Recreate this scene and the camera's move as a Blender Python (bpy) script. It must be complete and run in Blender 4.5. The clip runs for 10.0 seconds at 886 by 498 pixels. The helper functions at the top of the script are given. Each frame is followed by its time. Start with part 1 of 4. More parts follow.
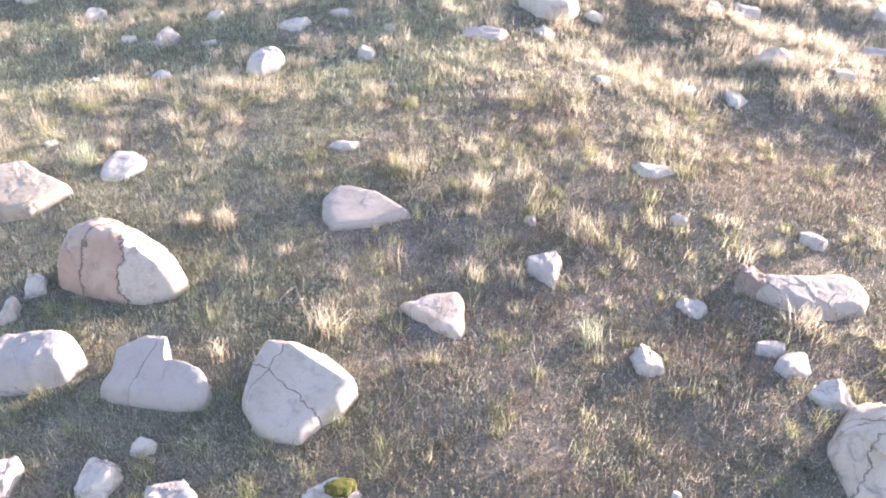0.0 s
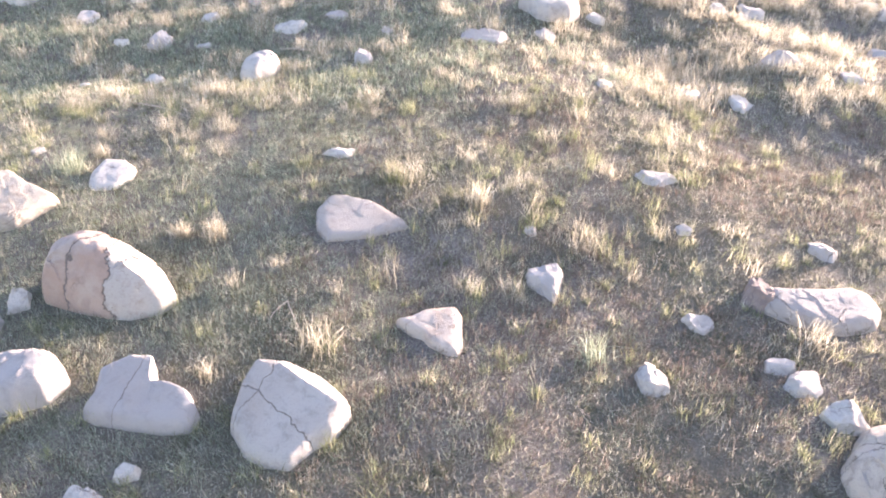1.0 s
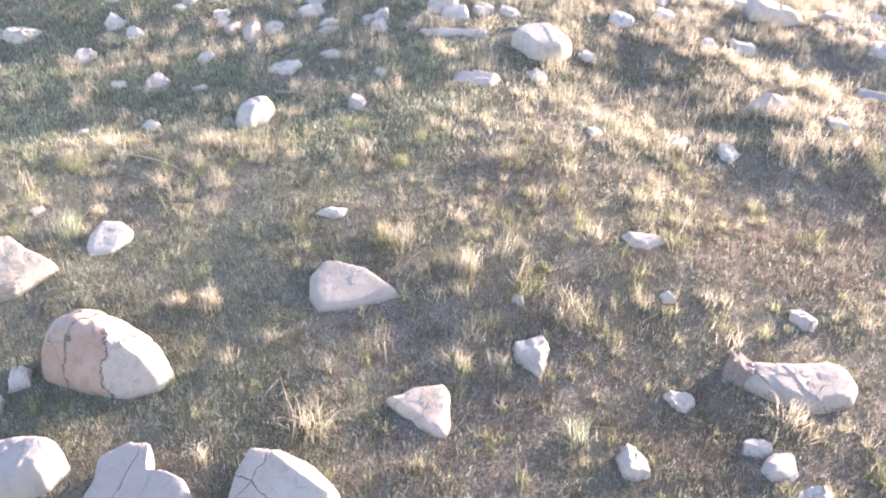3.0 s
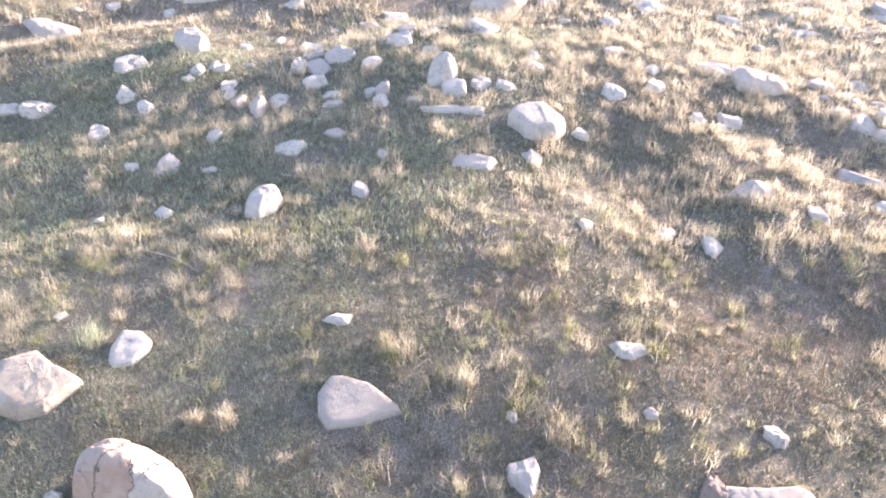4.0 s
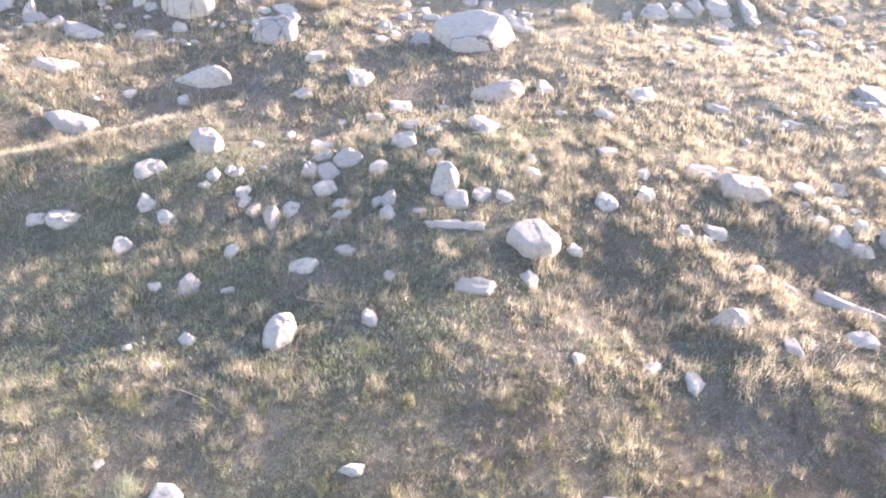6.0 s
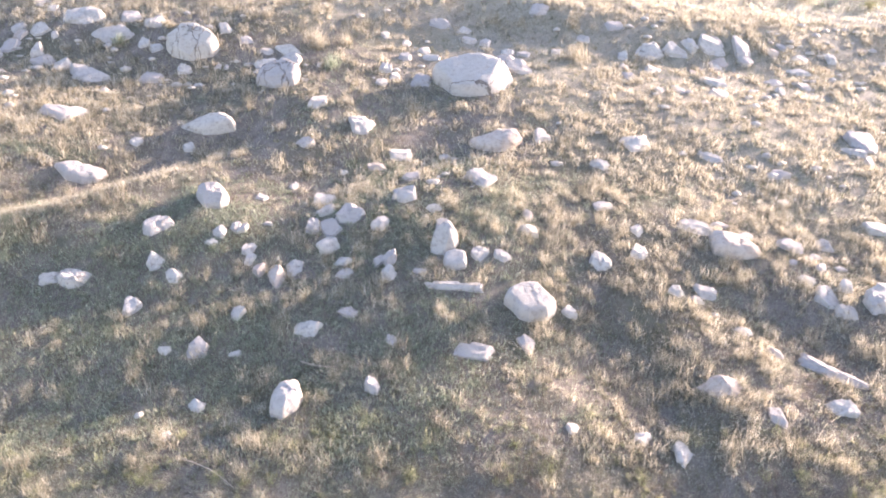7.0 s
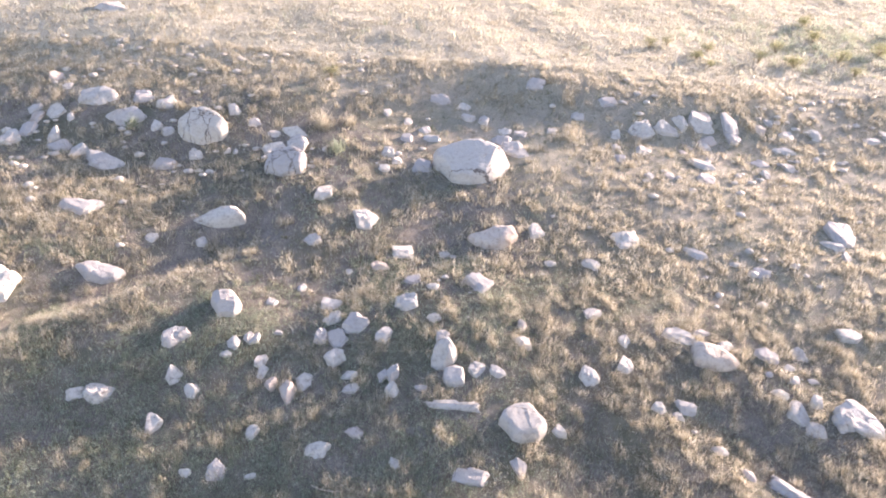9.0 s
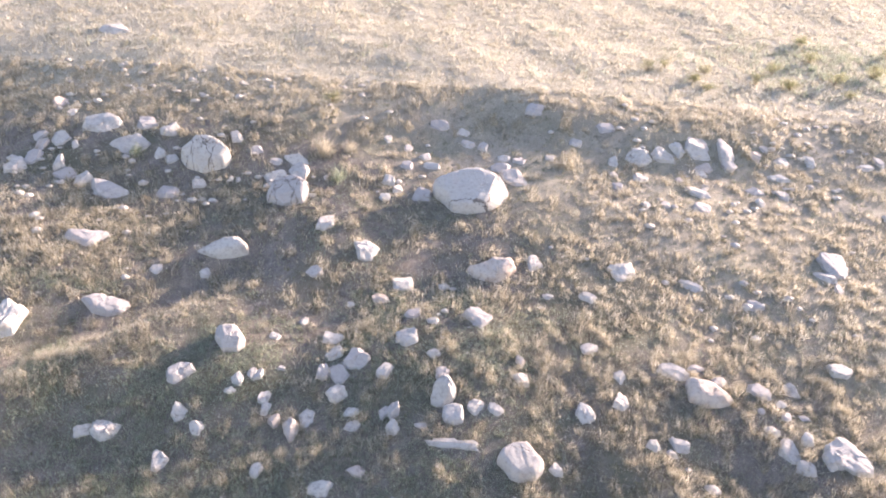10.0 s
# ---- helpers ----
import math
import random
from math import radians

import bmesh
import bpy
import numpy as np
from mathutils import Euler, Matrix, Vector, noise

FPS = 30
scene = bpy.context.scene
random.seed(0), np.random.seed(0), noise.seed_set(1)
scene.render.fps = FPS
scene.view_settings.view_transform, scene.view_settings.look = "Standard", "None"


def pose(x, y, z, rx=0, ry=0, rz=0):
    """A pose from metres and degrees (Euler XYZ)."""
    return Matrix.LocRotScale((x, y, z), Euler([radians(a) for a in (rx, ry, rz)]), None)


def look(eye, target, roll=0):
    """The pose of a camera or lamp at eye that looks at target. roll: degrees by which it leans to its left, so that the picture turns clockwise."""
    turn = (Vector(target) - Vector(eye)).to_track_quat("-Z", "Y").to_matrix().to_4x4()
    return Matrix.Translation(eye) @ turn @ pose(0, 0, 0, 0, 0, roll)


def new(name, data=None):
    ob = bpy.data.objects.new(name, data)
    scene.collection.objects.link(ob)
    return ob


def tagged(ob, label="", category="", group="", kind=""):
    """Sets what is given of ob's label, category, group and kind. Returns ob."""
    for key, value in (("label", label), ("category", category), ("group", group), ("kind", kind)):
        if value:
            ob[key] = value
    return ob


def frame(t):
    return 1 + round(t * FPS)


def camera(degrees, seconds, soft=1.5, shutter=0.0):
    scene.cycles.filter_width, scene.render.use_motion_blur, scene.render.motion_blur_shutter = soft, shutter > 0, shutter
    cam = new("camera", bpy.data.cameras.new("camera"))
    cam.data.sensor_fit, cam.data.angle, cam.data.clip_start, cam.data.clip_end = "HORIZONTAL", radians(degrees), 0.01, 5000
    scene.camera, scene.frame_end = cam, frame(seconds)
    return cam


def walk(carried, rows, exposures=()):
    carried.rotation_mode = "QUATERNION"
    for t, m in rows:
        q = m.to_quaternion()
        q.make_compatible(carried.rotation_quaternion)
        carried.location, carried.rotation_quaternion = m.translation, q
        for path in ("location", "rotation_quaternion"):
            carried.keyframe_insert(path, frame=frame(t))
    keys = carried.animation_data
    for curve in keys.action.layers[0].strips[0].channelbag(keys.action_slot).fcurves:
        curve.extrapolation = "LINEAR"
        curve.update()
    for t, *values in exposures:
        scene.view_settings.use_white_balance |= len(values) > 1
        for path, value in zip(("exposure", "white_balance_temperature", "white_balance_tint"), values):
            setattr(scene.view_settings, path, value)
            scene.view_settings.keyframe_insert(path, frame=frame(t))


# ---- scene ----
cam = camera(68.0, 10.0, soft=1.85)
# seconds, place in metres, turn in degrees
PATH = [
    (0.0, 0.000, 0.000, 6.000, 67.00, 0.00, 0.00),
    (0.5, 0.015, 0.007, 6.008, 66.96, 0.02, 0.01),
    (1.0, 0.040, 0.328, 6.047, 66.97, 0.08, 0.00),
    (1.5, 0.064, 0.504, 6.071, 66.97, 0.14, -0.04),
    (2.0, 0.101, 0.541, 6.096, 66.87, 0.19, -0.03),
    (2.2, 0.115, 0.545, 6.110, 66.86, 0.20, -0.04),
    (3.3, 0.198, 0.576, 7.738, 66.31, 0.24, -0.12),
    (3.5, 0.180, 0.596, 8.139, 66.35, 0.25, -0.15),
    (4.0, 0.203, 0.664, 9.186, 66.25, 0.23, -0.15),
    (4.5, 0.177, 0.733, 10.255, 66.11, 0.15, -0.23),
    (5.0, 0.133, 0.812, 11.319, 66.01, 0.07, -0.25),
    (5.2, 0.118, 0.832, 11.700, 65.90, 0.05, -0.22),
    (6.3, 0.058, 0.940, 13.065, 65.92, -0.13, -0.25),
    (6.5, 0.050, 0.972, 13.520, 65.82, -0.16, -0.28),
    (7.0, 0.015, 1.052, 14.600, 65.72, -0.29, -0.33),
    (7.5, -0.015, 1.138, 15.706, 65.54, -0.39, -0.33),
    (8.0, -0.072, 1.230, 16.807, 65.38, -0.52, -0.38),
    (8.5, -0.079, 1.335, 17.918, 65.21, -0.60, -0.35),
    (9.0, -0.084, 1.456, 19.035, 65.03, -0.69, -0.35),
    (9.5, -0.148, 1.573, 20.134, 64.84, -0.84, -0.41),
    (10.0, -0.154, 1.630, 20.551, 64.89, -0.91, -0.39),
]
KELVIN, TINT = 6620.0, 33.0
walk(cam, [(t, pose(x, y, z, rx, ry, rz)) for t, x, y, z, rx, ry, rz in PATH], exposures=[(0.0, 2.49, KELVIN, TINT), (5.0, 2.46, KELVIN, TINT), (10.0, 2.01, KELVIN, TINT)])

# ---- daylight: a low sun ahead and to the right, clear sky ----
SUN_AZIMUTH, SUN_HEIGHT = 57.0, 14.5
world = bpy.data.worlds.new("sky")
scene.world = world
world.use_nodes = True
sky = world.node_tree.nodes.new("ShaderNodeTexSky")
sky.sky_type, sky.sun_disc = "NISHITA", False
sky.sun_elevation, sky.sun_rotation = radians(SUN_HEIGHT), radians(SUN_AZIMUTH)
sky.dust_density = 1.0
background = world.node_tree.nodes["Background"]
background.inputs["Strength"].default_value = 0.115
world.node_tree.links.new(sky.outputs["Color"], background.inputs["Color"])
sun = new("sun", bpy.data.lights.new("sun", "SUN"))
sun.data.energy, sun.data.angle, sun.data.color = 5.0, radians(0.6), (1.0, 0.87, 0.70)
away = Vector((math.sin(radians(SUN_AZIMUTH)) * math.cos(radians(SUN_HEIGHT)), math.cos(radians(SUN_AZIMUTH)) * math.cos(radians(SUN_HEIGHT)), math.sin(radians(SUN_HEIGHT))))
sun.matrix_world = look(away * 90, (0, 0, 0))


# ---- noise over the plan ----
def lattice(i, j, seed):
    h = (i.astype(np.int64) * 374761393 + j.astype(np.int64) * 668265263 + seed * 2147483647) & 0xFFFFFFFF
    h = ((h ^ (h >> 13)) * 1274126177) & 0xFFFFFFFF
    return ((h ^ (h >> 16)) & 0xFFFF) / 65535.0


def bumps(x, y, size, seed):
    """Smooth noise from -1 to 1 with bumps of that size in metres."""
    x, y = np.asarray(x, float) / size, np.asarray(y, float) / size
    i, j = np.floor(x), np.floor(y)
    u, v = x - i, y - j
    u, v = u * u * u * (u * (6 * u - 15) + 10), v * v * v * (v * (6 * v - 15) + 10)
    a = lattice(i, j, seed) * (1 - u) + lattice(i + 1, j, seed) * u
    b = lattice(i, j + 1, seed) * (1 - u) + lattice(i + 1, j + 1, seed) * u
    return 2 * (a * (1 - v) + b * v) - 1


def smooth(v, a, b):
    t = np.clip((v - a) / (b - a), 0, 1)
    return t * t * (3 - 2 * t)


def swell(x, y, px, py, turn, long, wide):
    """A long low form, from 1 on its crest to 0: its middle, the way it runs in degrees, half its length and width."""
    u, v = x - px, y - py
    c, s = math.cos(radians(turn)), math.sin(radians(turn))
    return np.exp(-((u * c + v * s) / long) ** 4 - ((v * c - u * s) / wide) ** 2)


def brow_line(x):
    """How far off the upper field begins."""
    return 40.0 - 4.3 * (1 - smooth(x, -12, -3)) + 1.6 * np.exp(-((x - 3) / 4.0) ** 2) + 2.6 * smooth(x, 15, 25)


def shade_folds(x, y):
    """Relief shaped to make shade: the brow below the upper field, and hollows added to lie in shade."""
    brow = brow_line(x)
    # depths and places are set by where shade should fall, not by measured ground
    z = (0.74 - 0.16 * smooth(x, 6, 14)) * smooth(y, brow - 4.4, brow + 0.3) + 0.22 * swell(x, y, 20.0, 39.0, 8, 12.0, 2.0)
    z = z - 0.60 * swell(x, y, -12.0, 24.9, 33, 6.5, 1.2)
    z = z - 0.54 * swell(x, y, -8.5, 18.8, 12, 7.5, 1.8)
    z = z - 0.42 * swell(x, y, -2.6, 25.0, 30, 4.5, 1.7)
    z = z - 0.46 * swell(x, y, 4.9, 16.2, -40, 2.2, 1.9) - 0.42 * swell(x, y, 10.2, 18.0, -40, 2.4, 1.8) - 0.22 * swell(x, y, 6.8, 11.6, -40, 3.0, 1.9)
    z = z - 0.42 * swell(x, y, -8.0, 15.2, 14, 6.5, 1.8)
    return z


def height(x, y):
    """The hillside: it climbs away from the camera, with shallow rises across it."""
    x, y = np.asarray(x, float), np.asarray(y, float)
    xs = 45 * np.tanh(x / 45)
    ys = np.where(y < 75, y, 75 + 60 * np.tanh((y - 75) / 60))
    ys = np.where(ys > -15, ys, -15 + 40 * np.tanh((ys + 15) / 40))
    z = 0.17 + 0.0029 * xs + 0.2752 * ys - 0.00227 * xs ** 2 * np.clip(1 - ys / 63, -0.3, 1.2) - 0.00142 * xs * np.clip(ys, 0, 75)
    roll = 0.06 + 0.13 * smooth(y, 10, 24)
    z = z + 0.26 * np.exp(-((y - 22) / 3.8) ** 2) * (1 - smooth(x, 5, 13)) * smooth(x, -22, -14) - 0.14 * np.exp(-((y - 15) / 3.5) ** 2) * (1 - smooth(x, 0, 6))
    # relief added to steer the low sun: steeper belt, lit field, mound and bank
    z = z + 0.02 * 13 * smooth(y, 28, 41) - 0.05 * np.clip(y - 42, 0, 40)
    z = z + 0.8 * np.exp(-((x + 20.5) ** 2 + (y - 26.3) ** 2) / 30)
    z = z + 0.03 * np.clip(-x - 4, 0, 40) * smooth(y, 38, 46)
    along, across = 0.82 * (x + 12.8) + 0.57 * (y - 22), -0.57 * (x + 12.8) + 0.82 * (y - 22)
    z = z + 0.28 * np.exp(-(along / 4.6) ** 4 - (across / 0.8) ** 2)
    z = z - 0.15 * (1 - smooth(y, 7.5, 11)) * smooth(y, -6, 2)
    z = z + shade_folds(x, y)
    near = 1 / (1 + (np.hypot(x, y - 30) / 90) ** 4)
    z = z + near * (roll * bumps(x, y, 6.0, 3) + 0.05 * bumps(x, y, 1.9, 4) + 0.025 * bumps(x, y, 0.7, 5))
    return z + (1 - near) * 3.0 * bumps(x, y, 160.0, 9)


# ---- materials ----
class Nodes:
    """A material and short ways to add nodes to it."""

    def __init__(self, name):
        self.material = bpy.data.materials.new(name)
        self.material.use_nodes = True
        self.tree = self.material.node_tree
        self.shader = self.tree.nodes["Principled BSDF"]

    def link(self, value, socket):
        if isinstance(value, bpy.types.NodeSocket):
            self.tree.links.new(value, socket)
        else:
            socket.default_value = value

    def noise(self, vector, scale, detail=4.0, rough=0.6, twist=0.0):
        n = self.tree.nodes.new("ShaderNodeTexNoise")
        self.link(vector, n.inputs["Vector"])
        n.inputs["Scale"].default_value, n.inputs["Detail"].default_value = scale, detail
        n.inputs["Roughness"].default_value, n.inputs["Distortion"].default_value = rough, twist
        return n.outputs["Fac"]

    def sum(self, operation, *values):
        n = self.tree.nodes.new("ShaderNodeMath")
        n.operation = operation
        for value, socket in zip(values, n.inputs):
            self.link(value, socket)
        return n.outputs[0]

    def ramp(self, value, *stops):
        n = self.tree.nodes.new("ShaderNodeValToRGB")
        self.link(value, n.inputs["Fac"])
        while len(n.color_ramp.elements) < len(stops):
            n.color_ramp.elements.new(0.5)
        for element, (at, colour) in zip(n.color_ramp.elements, stops):
            element.position = at
            element.color = (*colour, 1) if isinstance(colour, tuple) else (colour, colour, colour, 1)
        return n.outputs["Color"]

    def mix(self, factor, a, b, how="MIX"):
        n = self.tree.nodes.new("ShaderNodeMix")
        n.data_type, n.blend_type = "RGBA", how
        self.link(factor, n.inputs["Factor"])
        for value, socket in ((a, n.inputs[6]), (b, n.inputs[7])):
            self.link((*value, 1) if isinstance(value, tuple) else value, socket)
        return n.outputs[2]

    def bump(self, value, strength, distance):
        n = self.tree.nodes.new("ShaderNodeBump")
        n.inputs["Strength"].default_value, n.inputs["Distance"].default_value = strength, distance
        self.link(value, n.inputs["Height"])
        self.link(n.outputs["Normal"], self.shader.inputs["Normal"])

    def where(self, kind="Object"):
        return self.tree.nodes.new("ShaderNodeTexCoord").outputs[kind]

    def chance(self, island=False):
        kind, socket = ("ShaderNodeNewGeometry", "Random Per Island") if island else ("ShaderNodeObjectInfo", "Random")
        return self.tree.nodes.new(kind).outputs[socket]


def soil():
    n = Nodes("soil")
    at = n.where()
    broad, middle, fine = n.noise(at, 0.35, 5), n.noise(at, 2.2, 6, 0.7), n.noise(at, 30.0, 6, 0.8)
    clods = n.noise(at, 9.0, 5, 0.75)
    earth = n.ramp(middle, (0.3, (0.11, 0.094, 0.08)), (0.5, (0.225, 0.196, 0.172)), (0.7, (0.36, 0.325, 0.29)))
    litter = n.ramp(fine, (0.36, (0.05, 0.042, 0.032)), (0.5, (0.19, 0.168, 0.13)), (0.62, (0.50, 0.455, 0.35)))
    colour = n.mix(n.ramp(clods, (0.38, 0.25), (0.6, 0.85)), earth, litter)
    moss = n.mix(n.ramp(broad, (0.42, 0.0), (0.62, 0.5)), colour, (0.085, 0.105, 0.05))
    axes = n.tree.nodes.new("ShaderNodeSeparateXYZ")
    n.link(at, axes.inputs[0])
    reach = n.sum("MULTIPLY_ADD", axes.outputs["X"], -0.05, axes.outputs["Y"])
    reach = n.sum("MULTIPLY_ADD", n.noise(at, 0.25, 4), 8.0, reach)
    thatch = n.ramp(fine, (0.36, (0.22, 0.20, 0.14)), (0.5, (0.46, 0.43, 0.32)), (0.62, (0.66, 0.625, 0.49)))
    cover = n.sum("MULTIPLY", n.ramp(n.sum("MULTIPLY_ADD", reach, 0.1, -4.0), (0.0, 0.0), (0.6, 1.0)), 0.85)
    slope = n.sum("MULTIPLY_ADD", axes.outputs["X"], 0.85, reach)
    cover = n.sum("MAXIMUM", cover, n.sum("MULTIPLY", n.ramp(n.sum("MULTIPLY_ADD", slope, 0.1, -3.4), (0.0, 0.0), (0.8, 1.0)), 0.5))
    n.link(n.mix(cover, moss, thatch), n.shader.inputs["Base Color"])
    n.shader.inputs["Roughness"].default_value = 0.95
    n.bump(n.mix(0.5, clods, fine), 1.0, 0.06)
    return n.material


def stone(name, pale, stain, dark, amount, lines=(), fresh=None):
    """Weathered stone. lines: cracks across it, as direction, offset, wander and width; beyond the first one the stone is of the colour fresh."""
    n = Nodes(name)
    at, one = n.where(), n.chance()
    rifts, first = [], None
    for azimuth, off, wander, width in lines:
        flat = n.tree.nodes.new("ShaderNodeVectorMath")
        flat.operation = "DOT_PRODUCT"
        n.link(at, flat.inputs[0])
        flat.inputs[1].default_value = (math.cos(radians(azimuth)), math.sin(radians(azimuth)), 0.0)
        wave = n.sum("MULTIPLY_ADD", n.noise(at, 3.5, 6, 0.65), wander, -0.5 * wander - off)
        line = n.sum("ADD", flat.outputs["Value"], wave)
        first = first or line
        rifts.append(n.ramp(n.sum("ABSOLUTE", line), (0.15 * width, 1.0), (0.7 * width, 0.0)))
    shifted = n.tree.nodes.new("ShaderNodeVectorMath")
    shifted.operation = "ADD"
    n.link(at, shifted.inputs[0])
    spread = n.tree.nodes.new("ShaderNodeVectorMath")
    spread.operation = "SCALE"
    spread.inputs[0].default_value = (37.0, 21.0, 11.0)
    n.link(one, spread.inputs["Scale"])
    n.link(spread.outputs[0], shifted.inputs[1])
    at = shifted.outputs[0]
    broad, middle, fine = n.noise(at, 1.6, 5, 0.6, 0.6), n.noise(at, 7.0, 6, 0.65, 0.4), n.noise(at, 60.0, 6, 0.75)
    colour = n.mix(n.ramp(broad, (0.60 - 0.3 * amount, 0.0), (0.80 - 0.3 * amount, 0.85)), pale, stain)
    if fresh:
        colour = n.mix(n.ramp(first, (0.0, 0.0), (0.01, 1.0)), colour, fresh)
    colour = n.mix(n.ramp(middle, (0.50, 0.0), (0.70, 0.75)), colour, dark)
    colour = n.mix(n.ramp(fine, (0.30, 0.55), (0.48, 0.0)), colour, dark)
    grey = n.mix(n.ramp(one, (0.0, 0.0), (0.4, 0.1), (1.0, 0.75)), colour, (0.37, 0.35, 0.335))
    warp = n.tree.nodes.new("ShaderNodeVectorMath")
    warp.operation = "MULTIPLY_ADD"
    wobble = n.tree.nodes.new("ShaderNodeTexNoise")
    n.link(at, wobble.inputs["Vector"])
    wobble.inputs["Scale"].default_value, wobble.inputs["Detail"].default_value = 2.5, 6
    n.link(wobble.outputs["Color"], warp.inputs[0])
    warp.inputs[1].default_value = (0.7, 0.7, 0.7)
    n.link(at, warp.inputs[2])
    cells = n.tree.nodes.new("ShaderNodeTexVoronoi")
    cells.feature = "DISTANCE_TO_EDGE"
    cells.inputs["Scale"].default_value = 1.3
    n.link(warp.outputs[0], cells.inputs["Vector"])
    split = n.ramp(cells.outputs["Distance"], (0.002, 1.0), (0.012, 0.0))
    split = n.mix(n.ramp(n.noise(at, 2.2, 2), (0.52, 0.0), (0.60, 0.35 if lines else 0.8)), (0.0, 0.0, 0.0), split)
    for rift in rifts:
        split = n.mix(1.0, split, rift, "LIGHTEN")
    grey = n.mix(split, grey, (0.17, 0.145, 0.125))
    n.link(grey, n.shader.inputs["Base Color"])
    n.shader.inputs["Roughness"].default_value = 0.82
    n.bump(n.mix(split, n.mix(0.5, middle, fine), (0.0, 0.0, 0.0)), 0.8, 0.05)
    return n.material


def blade(name, low, mean, high, through_light=0.45, patch=0.6):
    n = Nodes(name)
    one, at = n.chance(True), n.where()
    colour = n.ramp(one, (0.0, low), (0.5, mean), (1.0, high))
    colour = n.mix(n.ramp(n.noise(at, 0.9, 3), (0.35, 0.0), (0.7, patch)), colour, low)
    colour = n.mix(n.ramp(n.noise(at, 5.5, 3), (0.47, 0.0), (0.60, 1.3 * patch)), colour, low)
    n.link(colour, n.shader.inputs["Base Color"])
    n.shader.inputs["Roughness"].default_value = 0.6
    n.shader.inputs["Specular IOR Level"].default_value = 0.25
    glow = n.tree.nodes.new("ShaderNodeBsdfTranslucent")
    n.link(colour, glow.inputs["Color"])
    both = n.tree.nodes.new("ShaderNodeMixShader")
    both.inputs["Fac"].default_value = through_light
    n.link(n.shader.outputs[0], both.inputs[1])
    n.link(glow.outputs[0], both.inputs[2])
    n.link(both.outputs[0], n.tree.nodes["Material Output"].inputs["Surface"])
    return n.material


SOIL = soil()
WHITE_STONE = stone("white_stone", (0.56, 0.54, 0.475), (0.43, 0.385, 0.32), (0.27, 0.24, 0.205), 0.3)
TAN_STONE = stone("tan_stone", (0.48, 0.40, 0.33), (0.43, 0.285, 0.20), (0.30, 0.215, 0.165), 0.82, ((8, 0.08, 0.6, 0.030), (-42, -0.17, 0.3, 0.022)), (0.50, 0.48, 0.42))
SPLIT_STONE = stone("split_stone", (0.51, 0.49, 0.43), (0.43, 0.385, 0.32), (0.27, 0.24, 0.205), 0.3, ((56, -0.10, 0.25, 0.011), (-35, -0.37, 0.25, 0.010)))
NOTCHED_STONE = stone("notched_stone", (0.51, 0.49, 0.43), (0.43, 0.385, 0.32), (0.27, 0.24, 0.205), 0.3, ((-17, -0.17, 0.2, 0.007),))
BROKEN_STONE = stone("broken_stone", (0.585, 0.53, 0.435), (0.52, 0.42, 0.31), (0.31, 0.25, 0.21), 0.5, ((40, 0.05, 0.4, 0.014), (-50, -0.1, 0.4, 0.013), (85, 0.2, 0.5, 0.012)))
FLAT_STONE = stone("flat_stone", (0.51, 0.49, 0.43), (0.43, 0.385, 0.32), (0.27, 0.24, 0.205), 0.3, ((80, 0.22, 0.2, 0.014),))
SLAB_STONE = stone("slab_stone", (0.48, 0.435, 0.35), (0.42, 0.35, 0.26), (0.27, 0.22, 0.18), 0.6)
CRAZED_STONE = stone("crazed_stone", (0.56, 0.54, 0.47), (0.54, 0.48, 0.39), (0.31, 0.27, 0.21), 0.3, ((35, 0.1, 0.7, 0.045), (-55, -0.15, 0.7, 0.04), (88, 0.25, 0.8, 0.04), (-15, 0.45, 0.6, 0.035), (15, -0.6, 0.6, 0.035)))
BLOCK_STONE = stone("block_stone", (0.60, 0.58, 0.51), (0.52, 0.47, 0.39), (0.33, 0.285, 0.225), 0.2, ((84, -0.95, 0.5, 0.05), (-20, 1.1, 0.6, 0.04)))
PINK_STONE = stone("pink_stone", (0.57, 0.505, 0.42), (0.49, 0.385, 0.295), (0.31, 0.25, 0.21), 0.5)
BROWN_STONE = stone("brown_stone", (0.30, 0.24, 0.20), (0.24, 0.17, 0.13), (0.13, 0.10, 0.085), 0.6)
MOSS = blade("moss", (0.05, 0.06, 0.012), (0.09, 0.10, 0.02), (0.15, 0.15, 0.03), 0.1)
STRAW = blade("straw", (0.28, 0.255, 0.18), (0.64, 0.60, 0.47), (0.86, 0.825, 0.70), 0.5, 0.4)
FIELD = blade("field_blades", (0.34, 0.32, 0.23), (0.67, 0.64, 0.51), (0.85, 0.82, 0.69), 0.5, 0.45)
BUNCH = blade("bunch_blades", (0.19, 0.225, 0.10), (0.46, 0.48, 0.27), (0.80, 0.75, 0.56), 0.5, 0.45)
TURF = blade("turf", (0.12, 0.105, 0.075), (0.46, 0.425, 0.335), (0.82, 0.78, 0.65), 0.45, 0.55)
GREEN = blade("green_blades", (0.195, 0.235, 0.155), (0.42, 0.48, 0.36), (0.70, 0.72, 0.56), 0.45, 0.35)
BROWN = blade("brown_stems", (0.17, 0.125, 0.10), (0.38, 0.30, 0.24), (0.62, 0.52, 0.41), 0.35)
WEED = blade("weed_leaves", (0.10, 0.12, 0.06), (0.42, 0.415, 0.29), (0.80, 0.75, 0.60), 0.4, 0.5)
SAGE = blade("sage_leaves", (0.20, 0.205, 0.10), (0.35, 0.355, 0.19), (0.54, 0.53, 0.32), 0.45)
DEADWOOD = blade("dead_wood", (0.45, 0.40, 0.33), (0.55, 0.50, 0.42), (0.65, 0.60, 0.52), 0.0)


